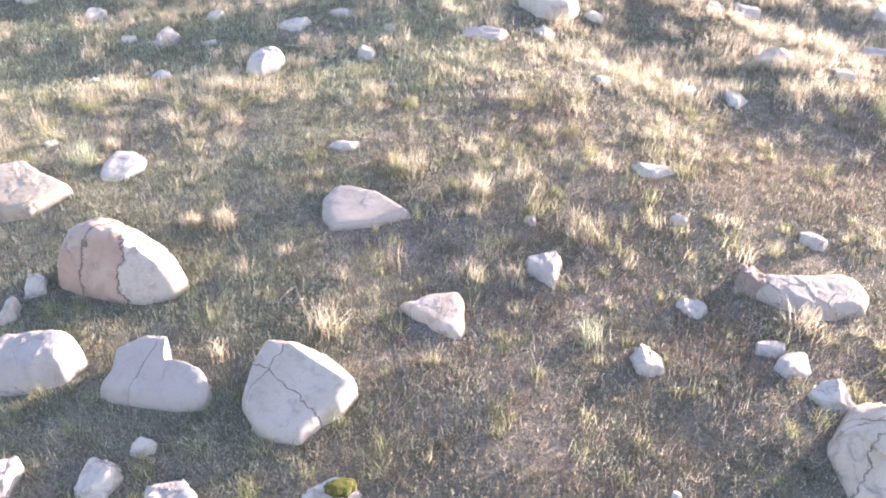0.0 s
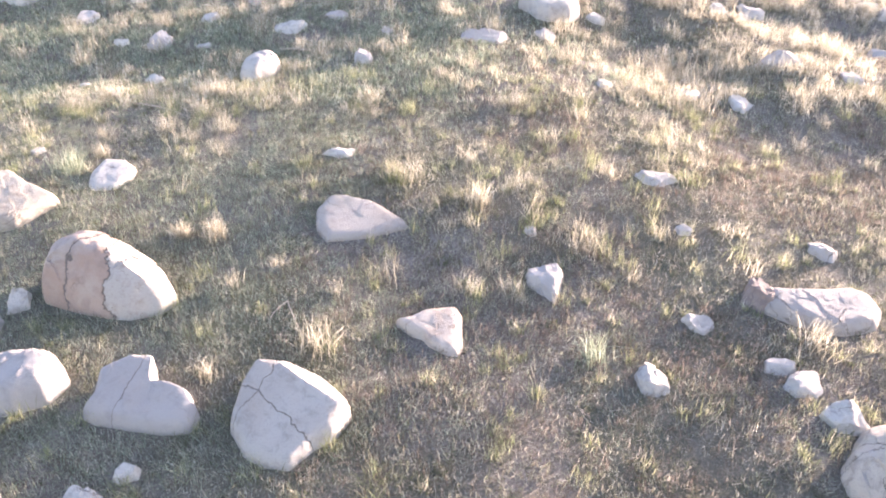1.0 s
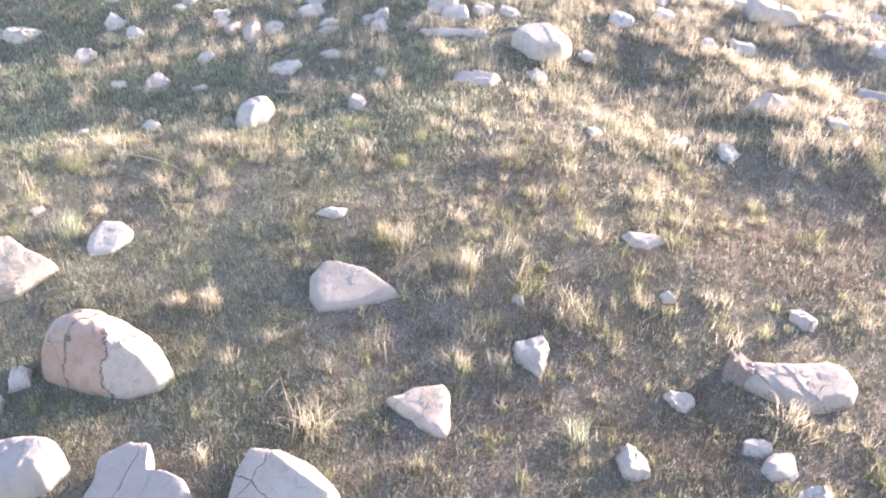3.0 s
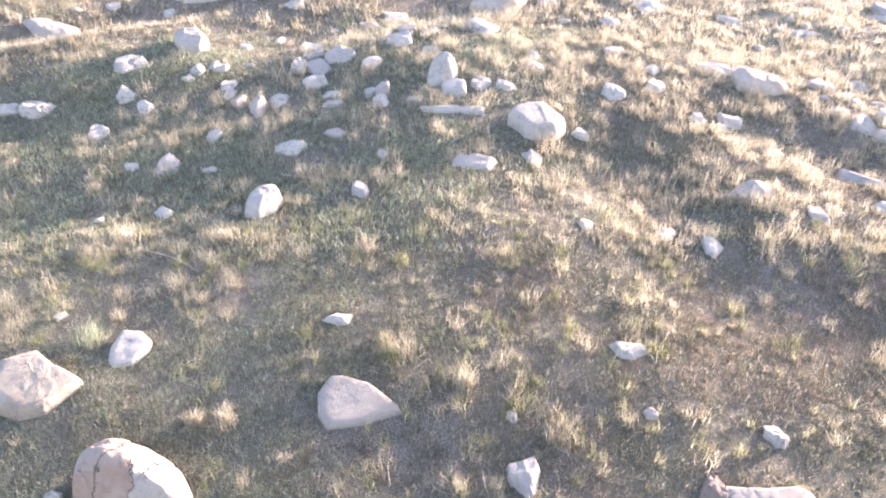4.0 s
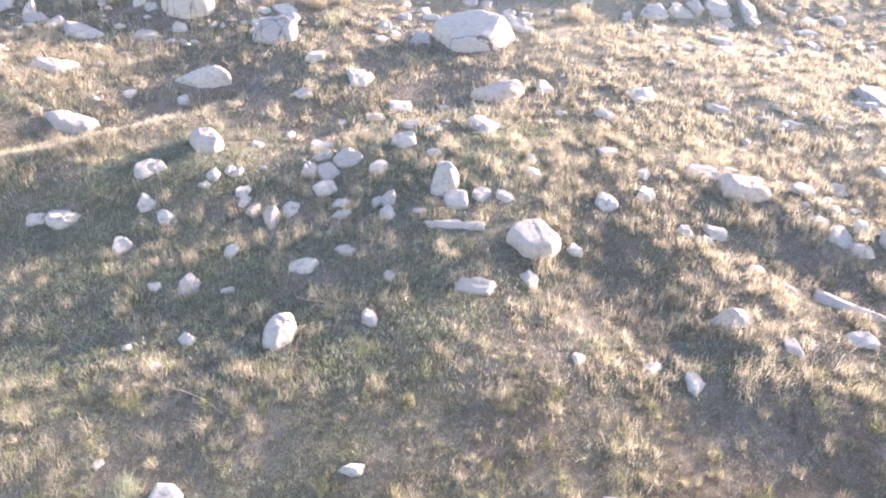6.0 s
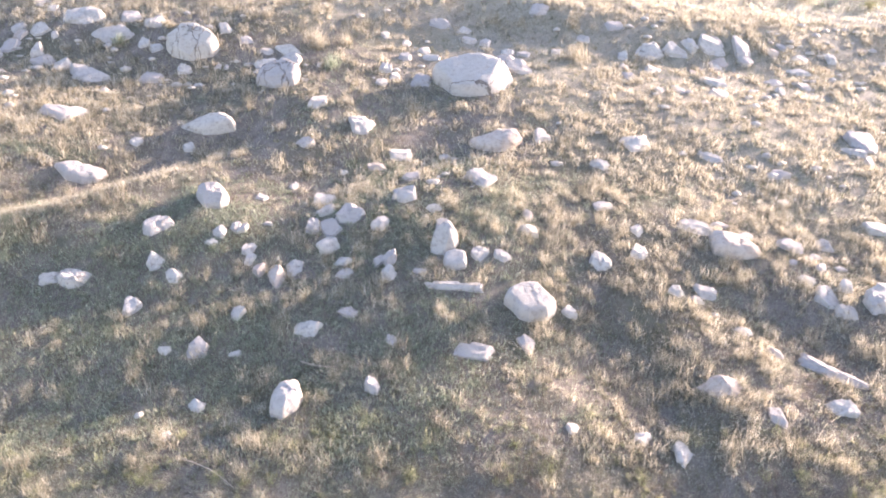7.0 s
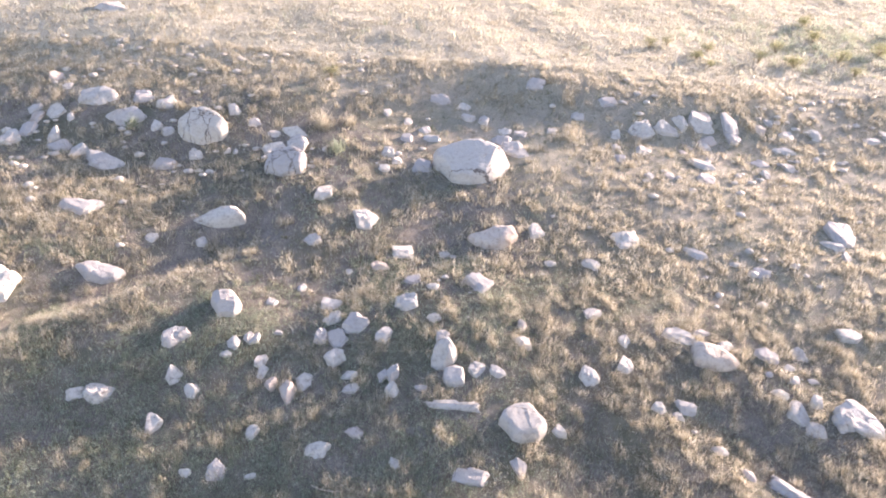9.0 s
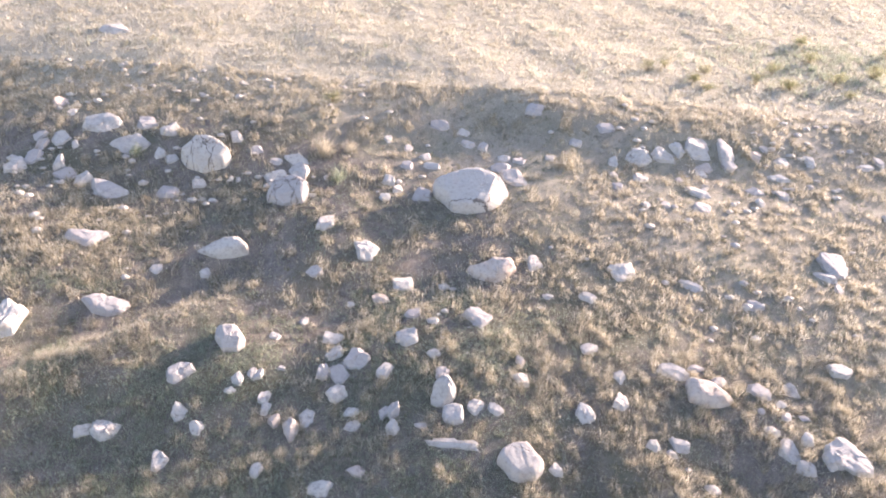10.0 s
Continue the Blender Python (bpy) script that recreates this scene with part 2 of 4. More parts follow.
def mesh_of(name, points, faces, *materials):
    mesh = bpy.data.meshes.new(name)
    points, faces = np.asarray(points, np.float32), np.asarray(faces, np.int32)
    mesh.vertices.add(len(points))
    mesh.vertices.foreach_set("co", points.ravel())
    n = faces.shape[1]
    mesh.loops.add(faces.size)
    mesh.loops.foreach_set("vertex_index", faces.ravel())
    mesh.polygons.add(len(faces))
    mesh.polygons.foreach_set("loop_start", np.arange(0, faces.size, n, dtype=np.int32))
    for m in materials:
        mesh.materials.append(m)
    mesh.update(calc_edges=True)
    return mesh


# ---- the hillside, one sheet out to the horizon ----
def graded(low, high, step, far, grow=1.22):
    mid, out, d = list(np.arange(low, high, step)), [], step
    up, down = [], []
    a, b = mid[-1], mid[0]
    while a < far:
        d *= grow
        a, b = a + d, b - d
        up.append(a)
        down.append(b)
    return np.array(down[::-1] + mid + up)


gx, gy = graded(-34, 48, 0.3, 2500), graded(2, 74, 0.3, 2500)
X, Y = np.meshgrid(gx, gy)
Z = height(X, Y)
k = np.arange(X.size).reshape(X.shape)
quads = np.stack([k[:-1, :-1], k[:-1, 1:], k[1:, 1:], k[1:, :-1]], -1).reshape(-1, 4)
ground = new("ground", mesh_of("ground", np.stack([X, Y, Z], -1).reshape(-1, 3), quads, SOIL))
ground.data.polygons.foreach_set("use_smooth", np.ones(len(quads), bool))
tagged(ground, "dry hillside of grey-brown soil and grass litter", "ground", kind="structure")

# ---- rocks ----
SPHERES = {}


def sphere(level):
    if level not in SPHERES:
        bm = bmesh.new()
        bmesh.ops.create_icosphere(bm, subdivisions=level, radius=1.0)
        SPHERES[level] = (np.array([v.co for v in bm.verts]), np.array([[v.index for v in f.verts] for f in bm.faces]))
        bm.free()
    return SPHERES[level]


def lumps(p, size, seed):
    """Smooth noise in space from -1 to 1 with lumps of that size."""
    q = p / size + (seed % 97) * 3.17
    i = np.floor(q)
    u = q - i
    u = u * u * (3 - 2 * u)
    out = 0
    for c in range(8):
        o = (c & 1, c >> 1 & 1, c >> 2 & 1)
        weight = np.prod([u[:, a] if o[a] else 1 - u[:, a] for a in range(3)], axis=0)
        out = out + weight * lattice(i[:, 0] + o[0] + 57 * (i[:, 2] + o[2]), i[:, 1] + o[1], seed + 13)
    return 2 * out - 1


PLACED = []
count = [0]


def facet(azimuth, rise, off):
    a, e = radians(azimuth), radians(rise)
    return (math.cos(a) * math.cos(e), math.sin(a) * math.cos(e), math.sin(e), off)


def rock(x, y, w, l, h, yaw=None, planes=None, sharp=36, material=None, notches=(), rough=1.0, label="", name=None, level=None, sink=0.12, seed=None):
    """A stone that is w wide, l long and h high over the soil, cut by planes, with worn edges."""
    count[0] += 1
    rng = np.random.default_rng(count[0] * 7 + 11 if seed is None else seed)
    size = max(w, l)
    if level is None:
        level = 6 if y < 8.2 and size > 0.95 else 5 if size > 0.9 and y < 20 else 4 if size > 0.5 or y < 14 else 3
    d, faces = sphere(level)
    if planes is None:
        start = rng.uniform(0, 60)
        planes = [facet(start + a + rng.uniform(-26, 26), rng.uniform(2, 30), rng.uniform(0.55, 1.0)) for a in range(0, 360, 60)]
        planes += [facet(rng.uniform(0, 360), rng.uniform(66, 90), rng.uniform(0.4, 0.62)), facet(rng.uniform(200, 340), rng.uniform(45, 70), rng.uniform(0.5, 0.75)), facet(rng.uniform(0, 360), rng.uniform(35, 60), rng.uniform(0.6, 0.85))]
        sharp = rng.uniform(26, 70)
    cut = np.array(list(planes) + [(0, 0, -1, 0.7)])
    facing = np.maximum(d @ cut[:, :3].T, 1e-4) / cut[:, 3]
    r = (facing ** sharp).sum(1) ** (-1 / sharp)
    p = d * np.minimum(r, 1.25)[:, None]
    key = int(rng.integers(1, 9999))
    chips = rng.normal(size=(34 if level > 3 else 16, 3))
    chips /= np.linalg.norm(chips, axis=1)[:, None]
    wavy = d + 0.10 * np.stack([lumps(d, 0.5, key + 20 + a) for a in range(3)], 1)
    cell = np.argmax(wavy @ chips.T, axis=1)
    tilt = rng.normal(0, 0.10, chips.shape)
    p = p * (1 + rough * (rng.normal(0, 0.022, len(chips))[cell] + ((d - chips[cell]) * tilt[cell]).sum(1)))[:, None]
    for azimuth, span, deep in notches:
        turned = (np.degrees(np.arctan2(p[:, 1], p[:, 0])) - azimuth + 180) % 360 - 180
        p = p * (1 - deep * np.exp(-(turned / span) ** 2) * smooth(np.hypot(p[:, 0], p[:, 1]), 0.2, 0.7))[:, None]
    relief = 0.07 * lumps(p, 0.75, key) - 0.06 * np.abs(lumps(p, 0.42, key + 1)) + 0.03 * lumps(p, 0.2, key + 2) + 0.012 * lumps(p, 0.08, key + 3)
    p = p * (1 + rough * relief)[:, None]
    span = p[p[:, 2] > -0.15]
    p[:, :2] = (p[:, :2] - (span[:, :2].max(0) + span[:, :2].min(0)) / 2) / (span[:, :2].max(0) - span[:, :2].min(0)) * 2
    p[:, 2] /= p[:, 2].max()
    h *= 0.9 if y < 12 else 0.8
    if y > 12:
        w, l = 1.2 * w, 1.2 * l
    turn = radians(rng.uniform(-20, 20) if yaw is None else yaw)
    p = p * (w / 2, l / 2, h)
    cx, cy = math.cos(turn), math.sin(turn)
    p = np.stack([p[:, 0] * cx - p[:, 1] * cy, p[:, 0] * cy + p[:, 1] * cx, p[:, 2]], 1)
    base = float(height(x, y))
    e = 1.4
    sx, sy = (float(height(x + e, y)) - float(height(x - e, y))) / (2 * e), (float(height(x, y + e)) - float(height(x, y - e))) / (2 * e)
    p[:, 2] += p[:, 0] * sx + p[:, 1] * sy
    if name is None:
        name = "boulder" if size > 0.85 else "rock"
    if material is None:
        material = PINK_STONE if rng.random() < 0.08 else WHITE_STONE
    ob = new(name, mesh_of(name, p, faces, material))
    ob.data.polygons.foreach_set("use_smooth", np.ones(len(faces), bool))
    ob.data.set_sharp_from_angle(angle=radians(24))
    ob.location = (x, y, base - sink * h)
    if not label:
        hue = "pinkish weathered" if material == PINK_STONE else "pale grey-white"
        label = (f"large {hue} boulder half buried in the hillside" if size > 1.3 else f"{hue} boulder lying among dry grass" if size > 0.85
                 else f"{hue} rock lying in dry grass" if size > 0.4 else f"small {hue} stone lying in dry grass")
    tagged(ob, label, "boulder" if name == "boulder" else "rock", group="rocks on the hillside")
    PLACED.append((x, y, w / 2, l / 2, turn))
    return ob


def boulder(x, y, h, outline, crown=7.0, lean=(0.0, 0.0), cuts=(), rough=1.0, material=None, label="", name="boulder", fine=False):
    """A boulder with corners at those (degrees, metres) round its middle. crown: 2 for a dome, 8 for a flat top; lean: how the top slopes; cuts: broken faces as azimuth, rise and distance in metres."""
    count[0] += 1
    rng = np.random.default_rng(count[0] * 7 + 11)
    key = int(rng.integers(1, 9999))
    around_n, rings = (168, 44) if fine else (96, 22)
    corner = np.array([(r * math.cos(radians(a)), r * math.sin(radians(a))) for a, r in outline]) * 1.04
    size = float(np.hypot(*corner.T).max())
    # walk along the straight edges from corner to corner
    closed = np.concatenate([corner, corner[:1]])
    run = np.concatenate([[0], np.cumsum(np.hypot(*np.diff(closed, axis=0).T))])
    at = np.linspace(0, run[-1], around_n, endpoint=False)
    edge = np.stack([np.interp(at, run, closed[:, 0]), np.interp(at, run, closed[:, 1])], 1)
    for _ in range(2 if fine else 1):
        edge = 0.5 * edge + 0.25 * (np.roll(edge, 1, 0) + np.roll(edge, -1, 0))
    share = np.sin(np.linspace(0.03, 1, rings) * np.pi / 2)
    p = [np.array([[0.0, 0.0, 1.0]])]
    for q in share:
        z = (1 - min(q, 0.9999) ** crown) ** 0.5
        p.append(np.concatenate([edge * q, np.full((around_n, 1), z)], 1))
    for drop in (-0.25, -0.6):
        p.append(np.concatenate([edge * (1.0 - 0.1 * drop), np.full((around_n, 1), drop)], 1))
    p = np.concatenate(p)
    p[:, 2] *= h * np.where(p[:, 2] > 0, 1 + (p[:, 0] * lean[0] + p[:, 1] * lean[1]) / size, 1)
    for azimuth, rise, off in cuts:
        n = np.array(facet(azimuth, rise, 0)[:3])
        p -= np.maximum(p @ n - off, 0)[:, None] * n
    q = p / size
    chips = rng.normal(size=(40, 3))
    chips /= np.linalg.norm(chips, axis=1)[:, None]
    way = q + (0, 0, 0.05)
    way = way / np.linalg.norm(way, axis=1)[:, None]
    cell = np.argmax((way + 0.12 * np.stack([lumps(q, 0.3, key + 20 + a) for a in range(3)], 1)) @ chips.T, axis=1)
    relief = rng.normal(0, 0.016, len(chips))[cell] + ((way - chips[cell]) * rng.normal(0, 0.06, chips.shape)[cell]).sum(1)
    relief = 0.6 * relief + 0.022 * lumps(q, 0.7, key) - 0.03 * np.abs(lumps(q, 0.35, key + 1)) + 0.018 * lumps(q, 0.15, key + 2) + 0.010 * lumps(q, 0.06, key + 3)
    p = p * (1 + rough * relief[:, None] * (0.55, 0.55, 1.3))
    rows = 1 + np.arange(rings + 2)[:, None] * around_n + np.arange(around_n)[None]
    side = np.roll(rows, -1, 1)
    fan = np.stack([np.zeros(around_n, int), rows[0], side[0]], 1)
    a, b, c, d = (v.ravel() for v in (rows[:-1], rows[1:], side[1:], side[:-1]))
    faces = np.concatenate([fan, np.stack([a, b, c], 1), np.stack([a, c, d], 1)])
    e = 1.4
    sx, sy = (float(height(x + e, y)) - float(height(x - e, y))) / (2 * e), (float(height(x, y + e)) - float(height(x, y - e))) / (2 * e)
    p[:, 2] += p[:, 0] * sx + p[:, 1] * sy
    ob = new(name, mesh_of(name, p, faces, material or WHITE_STONE))
    ob.data.polygons.foreach_set("use_smooth", np.ones(len(faces), bool))
    ob.data.set_sharp_from_angle(angle=radians(28))
    ob.location = (x, y, float(height(x, y)) - 0.04 * h)
    tagged(ob, label, "boulder" if name == "boulder" else "rock", group="rocks on the hillside")
    wide, long = np.ptp(corner, axis=0) / 2
    PLACED.append((x, y, float(wide), float(long), 0.0))
    return ob


# the large ones that the camera starts over
dome = [facet(a, e, o) for a, e, o in ((0, 15, 0.95), (40, 20, 0.92), (95, 25, 0.95), (150, 22, 0.95), (200, 18, 0.97), (250, 20, 0.93), (300, 22, 0.92), (330, 30, 0.88), (215, 50, 0.84), (140, 58, 0.86), (40, 55, 0.86), (300, 58, 0.78), (90, 85, 0.88))]
boulder(-4.20, 7.88, 0.80, ((350, 0.88), (15, 0.66), (42, 0.45), (82, 0.42), (123, 0.55), (150, 0.78), (172, 0.90), (190, 0.82), (205, 0.58), (268, 0.38), (310, 0.58), (335, 0.82)), crown=2.4, lean=(-0.28, 0.05), cuts=((25, 50, 0.62),), rough=0.8, fine=True, material=TAN_STONE, label="large cracked boulder with a pink-stained face and a white broken side")
boulder(-6.38, 9.48, 0.26, ((5, 0.6), (16, 0.69), (45, 0.46), (74, 0.42), (111, 0.67), (152, 0.85), (182, 0.79), (215, 0.55), (258, 0.44), (310, 0.44)), crown=12, lean=(-0.35, 0.6), rough=0.5, fine=True, material=SLAB_STONE, label="pale layered boulder with a sloping flat top")
boulder(-4.71, 6.31, 0.36, ((11, 0.62), (33, 0.53), (69, 0.35), (144, 0.47), (172, 0.64), (209, 0.52), (252, 0.35), (310, 0.35), (345, 0.52)), crown=6, lean=(0.1, 0.2), rough=0.8, fine=True, label="flat grey-white boulder with a shaded undercut edge")
boulder(-3.12, 6.16, 0.27, ((357, 0.48), (12, 0.26), (50, 0.07), (86, 0.16), (92, 0.34), (128, 0.45), (161, 0.60), (185, 0.54), (197, 0.63), (210, 0.52), (250, 0.33), (303, 0.42), (328, 0.62), (345, 0.60)), crown=14, lean=(-0.05, 0.8), rough=0.4, fine=True, material=NOTCHED_STONE, label="angular white boulder with a notched top and fine cracks")
boulder(-1.55, 5.90, 0.30, ((7, 0.62), (51, 0.46), (99, 0.48), (132, 0.68), (156, 0.62), (186, 0.60), (200, 0.54), (223, 0.52), (248, 0.49), (279, 0.51), (314, 0.40), (340, 0.50)), crown=14, lean=(0.0, 0.75), cuts=((40, 66, 0.44),), rough=0.4, fine=True, material=SPLIT_STONE, label="angular white boulder split by a thin dark crack")
mossy = rock(-1.06, 4.82, 0.64, 0.34, 0.16, yaw=0, label="white rock with a patch of green moss")
rock(1.39, 8.02, 0.57, 0.68, 0.22, yaw=10, sharp=34, rough=1.2, planes=[facet(a, e, o) for a, e, o in ((15, 15, 0.95), (90, 15, 0.85), (165, 15, 0.95), (220, 16, 0.58), (322, 16, 0.55), (270, 62, 0.62), (90, 72, 0.66))], label="furrowed grey-white rock standing in short grass")
rock(2.38, 6.52, 0.40, 0.48, 0.20, yaw=0, sharp=24, rough=1.4, seed=41, planes=[facet(a, e, o) for a, e, o in ((10, 12, 0.72), (60, 15, 0.9), (120, 15, 0.85), (185, 10, 0.78), (250, 14, 0.9), (300, 20, 0.8), (20, 60, 0.7), (150, 55, 0.86))], label="knobbly white rock on bare soil")
rock(4.43, 5.16, 1.19, 1.58, 0.63, yaw=-20, planes=dome, sharp=26, material=BROKEN_STONE, rough=0.6, label="large rounded boulder with pink tint and branching cracks")
boulder(-0.13, 7.20, 0.15, ((0, 0.38), (29, 0.46), (46, 0.49), (103, 0.31), (140, 0.30), (158, 0.44), (180, 0.22), (222, 0.10), (270, 0.18), (300, 0.36), (314, 0.49), (334, 0.44)), crown=9, lean=(0.1, 0.3), rough=0.4, fine=True, material=PINK_STONE, label="pointed pinkish slab lying flat in grass")
boulder(4.78, 7.59, 0.2, ((14, 0.71), (30, 0.62), (77, 0.28), (138, 0.42), (156, 0.78), (178, 0.68), (200, 0.46), (240, 0.34), (284, 0.36), (336, 0.60), (358, 0.72)), crown=9, lean=(0.1, 0.3), rough=0.7, fine=True, material=SLAB_STONE, label="wide flat pinkish slab sunk into dry grass")
boulder(-1.20, 9.24, 0.12, ((1, 0.66), (60, 0.42), (117, 0.56), (133, 0.66), (163, 0.64), (195, 0.58), (224, 0.54), (299, 0.34), (350, 0.74)), crown=14, lean=(-0.3, 0.75), rough=0.35, fine=True, material=SLAB_STONE, label="low tan and white slab beside a grass tuft")
boulder(-3.86, 14.89, 0.42, ((6, 0.39), (73, 0.62), (123, 0.58), (170, 0.45), (213, 0.47), (229, 0.55), (268, 0.59), (315, 0.42)), crown=3.5, label="smooth white boulder standing alone in grass")
boulder(2.72, 18.06, 0.42, ((0, 0.78), (24, 0.60), (63, 0.61), (120, 0.52), (160, 0.66), (182, 0.76), (205, 0.56), (234, 0.59), (262, 0.55), (320, 0.62), (347, 0.72)), crown=10, lean=(0.0, 0.15), rough=0.4, fine=True, material=FLAT_STONE, label="large white flat-topped boulder with a dark crack")
rock(7.56, 15.42, 0.97, 0.71, 0.35, yaw=0, sharp=20, planes=[facet(a, e, o) for a, e, o in ((-20, 38, 0.7), (60, 30, 0.8), (130, 30, 0.8), (200, 40, 0.7), (270, 30, 0.8))], label="white wedge-shaped rock in dry grass")
boulder(-13.49, 24.85, 0.3, ((15, 0.95), (65, 0.40), (85, 0.30), (110, 0.42), (149, 0.58), (179, 0.91), (223, 0.50), (300, 0.44), (345, 0.7)), crown=6, label="broad white slab lying across the slope")
boulder(-11.74, 33.68, 0.8, ((8, 1.24), (40, 0.88), (90, 0.72), (135, 0.91), (181, 1.23), (208, 0.97), (273, 0.7), (343, 1.05)), crown=9, lean=(0.0, 0.5), cuts=((265, 45, 0.72),), rough=0.8, material=CRAZED_STONE, fine=True, label="large weathered boulder broken by branching cracks")
boulder(-7.28, 31.60, 0.62, ((20, 1.0), (74, 0.79), (115, 0.75), (154, 0.93), (190, 0.98), (209, 0.95), (263, 0.76), (326, 0.96), (351, 0.96)), crown=9, lean=(0.1, 0.45), cuts=((270, 50, 0.64),), rough=0.8, material=CRAZED_STONE, fine=True, label="large rounded grey-white cracked boulder")
boulder(-9.56, 28.15, 0.42, ((4, 1.1), (28, 0.85), (80, 0.42), (150, 0.45), (190, 1.12), (220, 0.6), (265, 0.40), (330, 0.6), (355, 1.1)), crown=5, lean=(0.5, 0.1), label="long white wedge-shaped boulder")
boulder(-7.88, 22.75, 0.5, ((10, 0.55), (72, 0.55), (120, 0.62), (145, 0.68), (170, 0.58), (258, 0.53), (312, 0.60), (341, 0.61)), crown=6, cuts=((275, 50, 0.5), (200, 55, 0.5)), label="angular boulder with a pale top and shaded face")
boulder(1.57, 32.21, 0.95, ((9, 1.9), (37, 1.53), (65, 1.27), (98, 1.2), (138, 1.3), (165, 1.9), (178, 1.75), (200, 1.3), (227, 1.33), (266, 1.19), (306, 1.26), (345, 1.6)), crown=11, lean=(0.05, 0.5), cuts=((250, 62, 1.0), (330, 35, 1.35)), rough=0.8, fine=True, material=BLOCK_STONE, label="the largest boulder, a broad pale sloping block")
boulder(2.33, 27.06, 0.42, ((0, 1.08), (26, 1.06), (77, 0.67), (120, 0.5), (150, 0.6), (167, 1.12), (200, 0.8), (235, 0.64), (288, 0.68), (330, 0.8)), crown=5, lean=(0.3, 0.2), material=PINK_STONE, label="broad low pinkish boulder")
boulder(10.00, 21.15, 0.42, ((0, 0.67), (60, 0.45), (119, 0.50), (146, 0.88), (175, 0.85), (202, 0.91), (240, 0.55), (288, 0.51), (325, 0.7), (346, 0.87)), crown=4, lean=(-0.2, 0.1), material=PINK_STONE, label="long pinkish boulder lying across the slope")
rock(10.93, 16.07, 1.65, 0.49, 0.28, yaw=-42, planes=[facet(a, e, o) for a, e, o in ((0, 8, 0.95), (90, 12, 0.8), (180, 8, 0.95), (270, 12, 0.8), (90, 75, 0.7), (270, 60, 0.72))], rough=1.8, label="long narrow white slab lying askew")
boulder(0.23, 20.47, 0.66, ((0, 0.44), (55, 0.40), (110, 0.42), (150, 0.42), (190, 0.46), (225, 0.62), (270, 0.44), (315, 0.42)), crown=3.2, lean=(0.2, 0.3), cuts=((235, 38, 0.42),), rough=1.2, label="upright white block in a heap of rocks")
rock(0.47, 18.64, 1.57, 0.31, 0.16, yaw=-5, planes=[facet(a, e, o) for a, e, o in ((0, 8, 0.95), (90, 12, 0.8), (180, 8, 0.95), (270, 12, 0.8), (90, 75, 0.7), (270, 60, 0.72))], rough=1.2, notches=((60, 20, 0.3),), label="long thin white slab like a kerb")
# the rest
rock(-5.28, 7.70, 0.31, 0.41, 0.27)
rock(-5.42, 7.22, 0.26, 0.36, 0.24)
rock(-3.36, 4.98, 0.45, 0.46, 0.19)
rock(-3.05, 5.36, 0.31, 0.23, 0.12)
rock(-2.57, 4.82, 0.56, 0.35, 0.19)
rock(-4.24, 4.89, 0.32, 0.44, 0.29)
boulder(-5.27, 10.35, 0.12, ((1, 0.38), (31, 0.42), (69, 0.41), (115, 0.44), (170, 0.28), (222, 0.30), (255, 0.35), (310, 0.34)), crown=10, lean=(0.0, 0.6), rough=0.7, name="rock", label="pale flat rock beside a green and yellow tuft")
rock(-1.72, 11.07, 0.62, 0.34, 0.12)
rock(3.19, 7.34, 0.42, 0.30, 0.14)
rock(3.88, 6.72, 0.36, 0.28, 0.13)
rock(4.04, 6.47, 0.50, 0.37, 0.18)
rock(4.27, 6.04, 0.55, 0.43, 0.21)
rock(2.24, 4.88, 0.12, 0.12, 0.08)
rock(1.28, 9.03, 0.21, 0.20, 0.09)
rock(-6.82, 11.22, 0.26, 0.25, 0.08)
rock(1.02, 16.36, 1.06, 0.53, 0.21)
rock(8.62, 14.40, 0.41, 0.48, 0.12)
rock(-20.86, 46.01, 1.87, 1.40, 0.43)
rock(-17.69, 35.87, 1.75, 1.30, 0.46)
rock(-15.43, 36.07, 1.08, 0.96, 0.39)
rock(-14.03, 35.60, 0.86, 0.85, 0.34)
rock(-15.71, 34.47, 1.77, 1.05, 0.42)
rock(-20.77, 37.83, 0.58, 0.78, 0.50)
rock(-19.67, 36.87, 0.47, 0.54, 0.20)
rock(-19.34, 34.66, 0.89, 0.80, 0.30)
rock(-20.52, 34.90, 0.75, 0.59, 0.21)
rock(-20.17, 34.28, 0.65, 0.66, 0.25)
rock(-18.48, 34.28, 0.35, 0.48, 0.23)
rock(-20.33, 33.51, 0.86, 0.90, 0.33)
rock(-20.83, 32.94, 0.98, 0.95, 0.33)
rock(-18.75, 33.00, 0.56, 0.76, 0.51)
rock(-14.10, 33.96, 0.58, 0.55, 0.22)
rock(-13.45, 33.65, 0.58, 0.45, 0.19)
rock(-10.53, 35.23, 0.61, 0.63, 0.26)
rock(-9.35, 34.54, 0.65, 0.48, 0.19)
rock(-8.29, 34.07, 0.58, 0.40, 0.18)
rock(-7.26, 34.29, 1.31, 0.67, 0.29)
rock(-17.27, 32.15, 0.82, 0.77, 0.30)
rock(-15.96, 31.47, 1.88, 0.94, 0.38)
rock(-13.17, 31.70, 1.17, 0.71, 0.33)
rock(-11.80, 32.35, 0.69, 0.52, 0.24)
rock(-10.86, 31.37, 0.41, 0.24, 0.11)
rock(-16.52, 23.57, 0.97, 1.30, 0.57)
rock(-10.06, 27.01, 0.48, 0.38, 0.18)
rock(-8.92, 19.97, 0.57, 0.58, 0.24)
rock(-8.24, 19.40, 0.56, 0.43, 0.23)
rock(-12.02, 19.22, 0.65, 0.35, 0.19)
rock(-11.27, 19.24, 0.93, 0.58, 0.31)
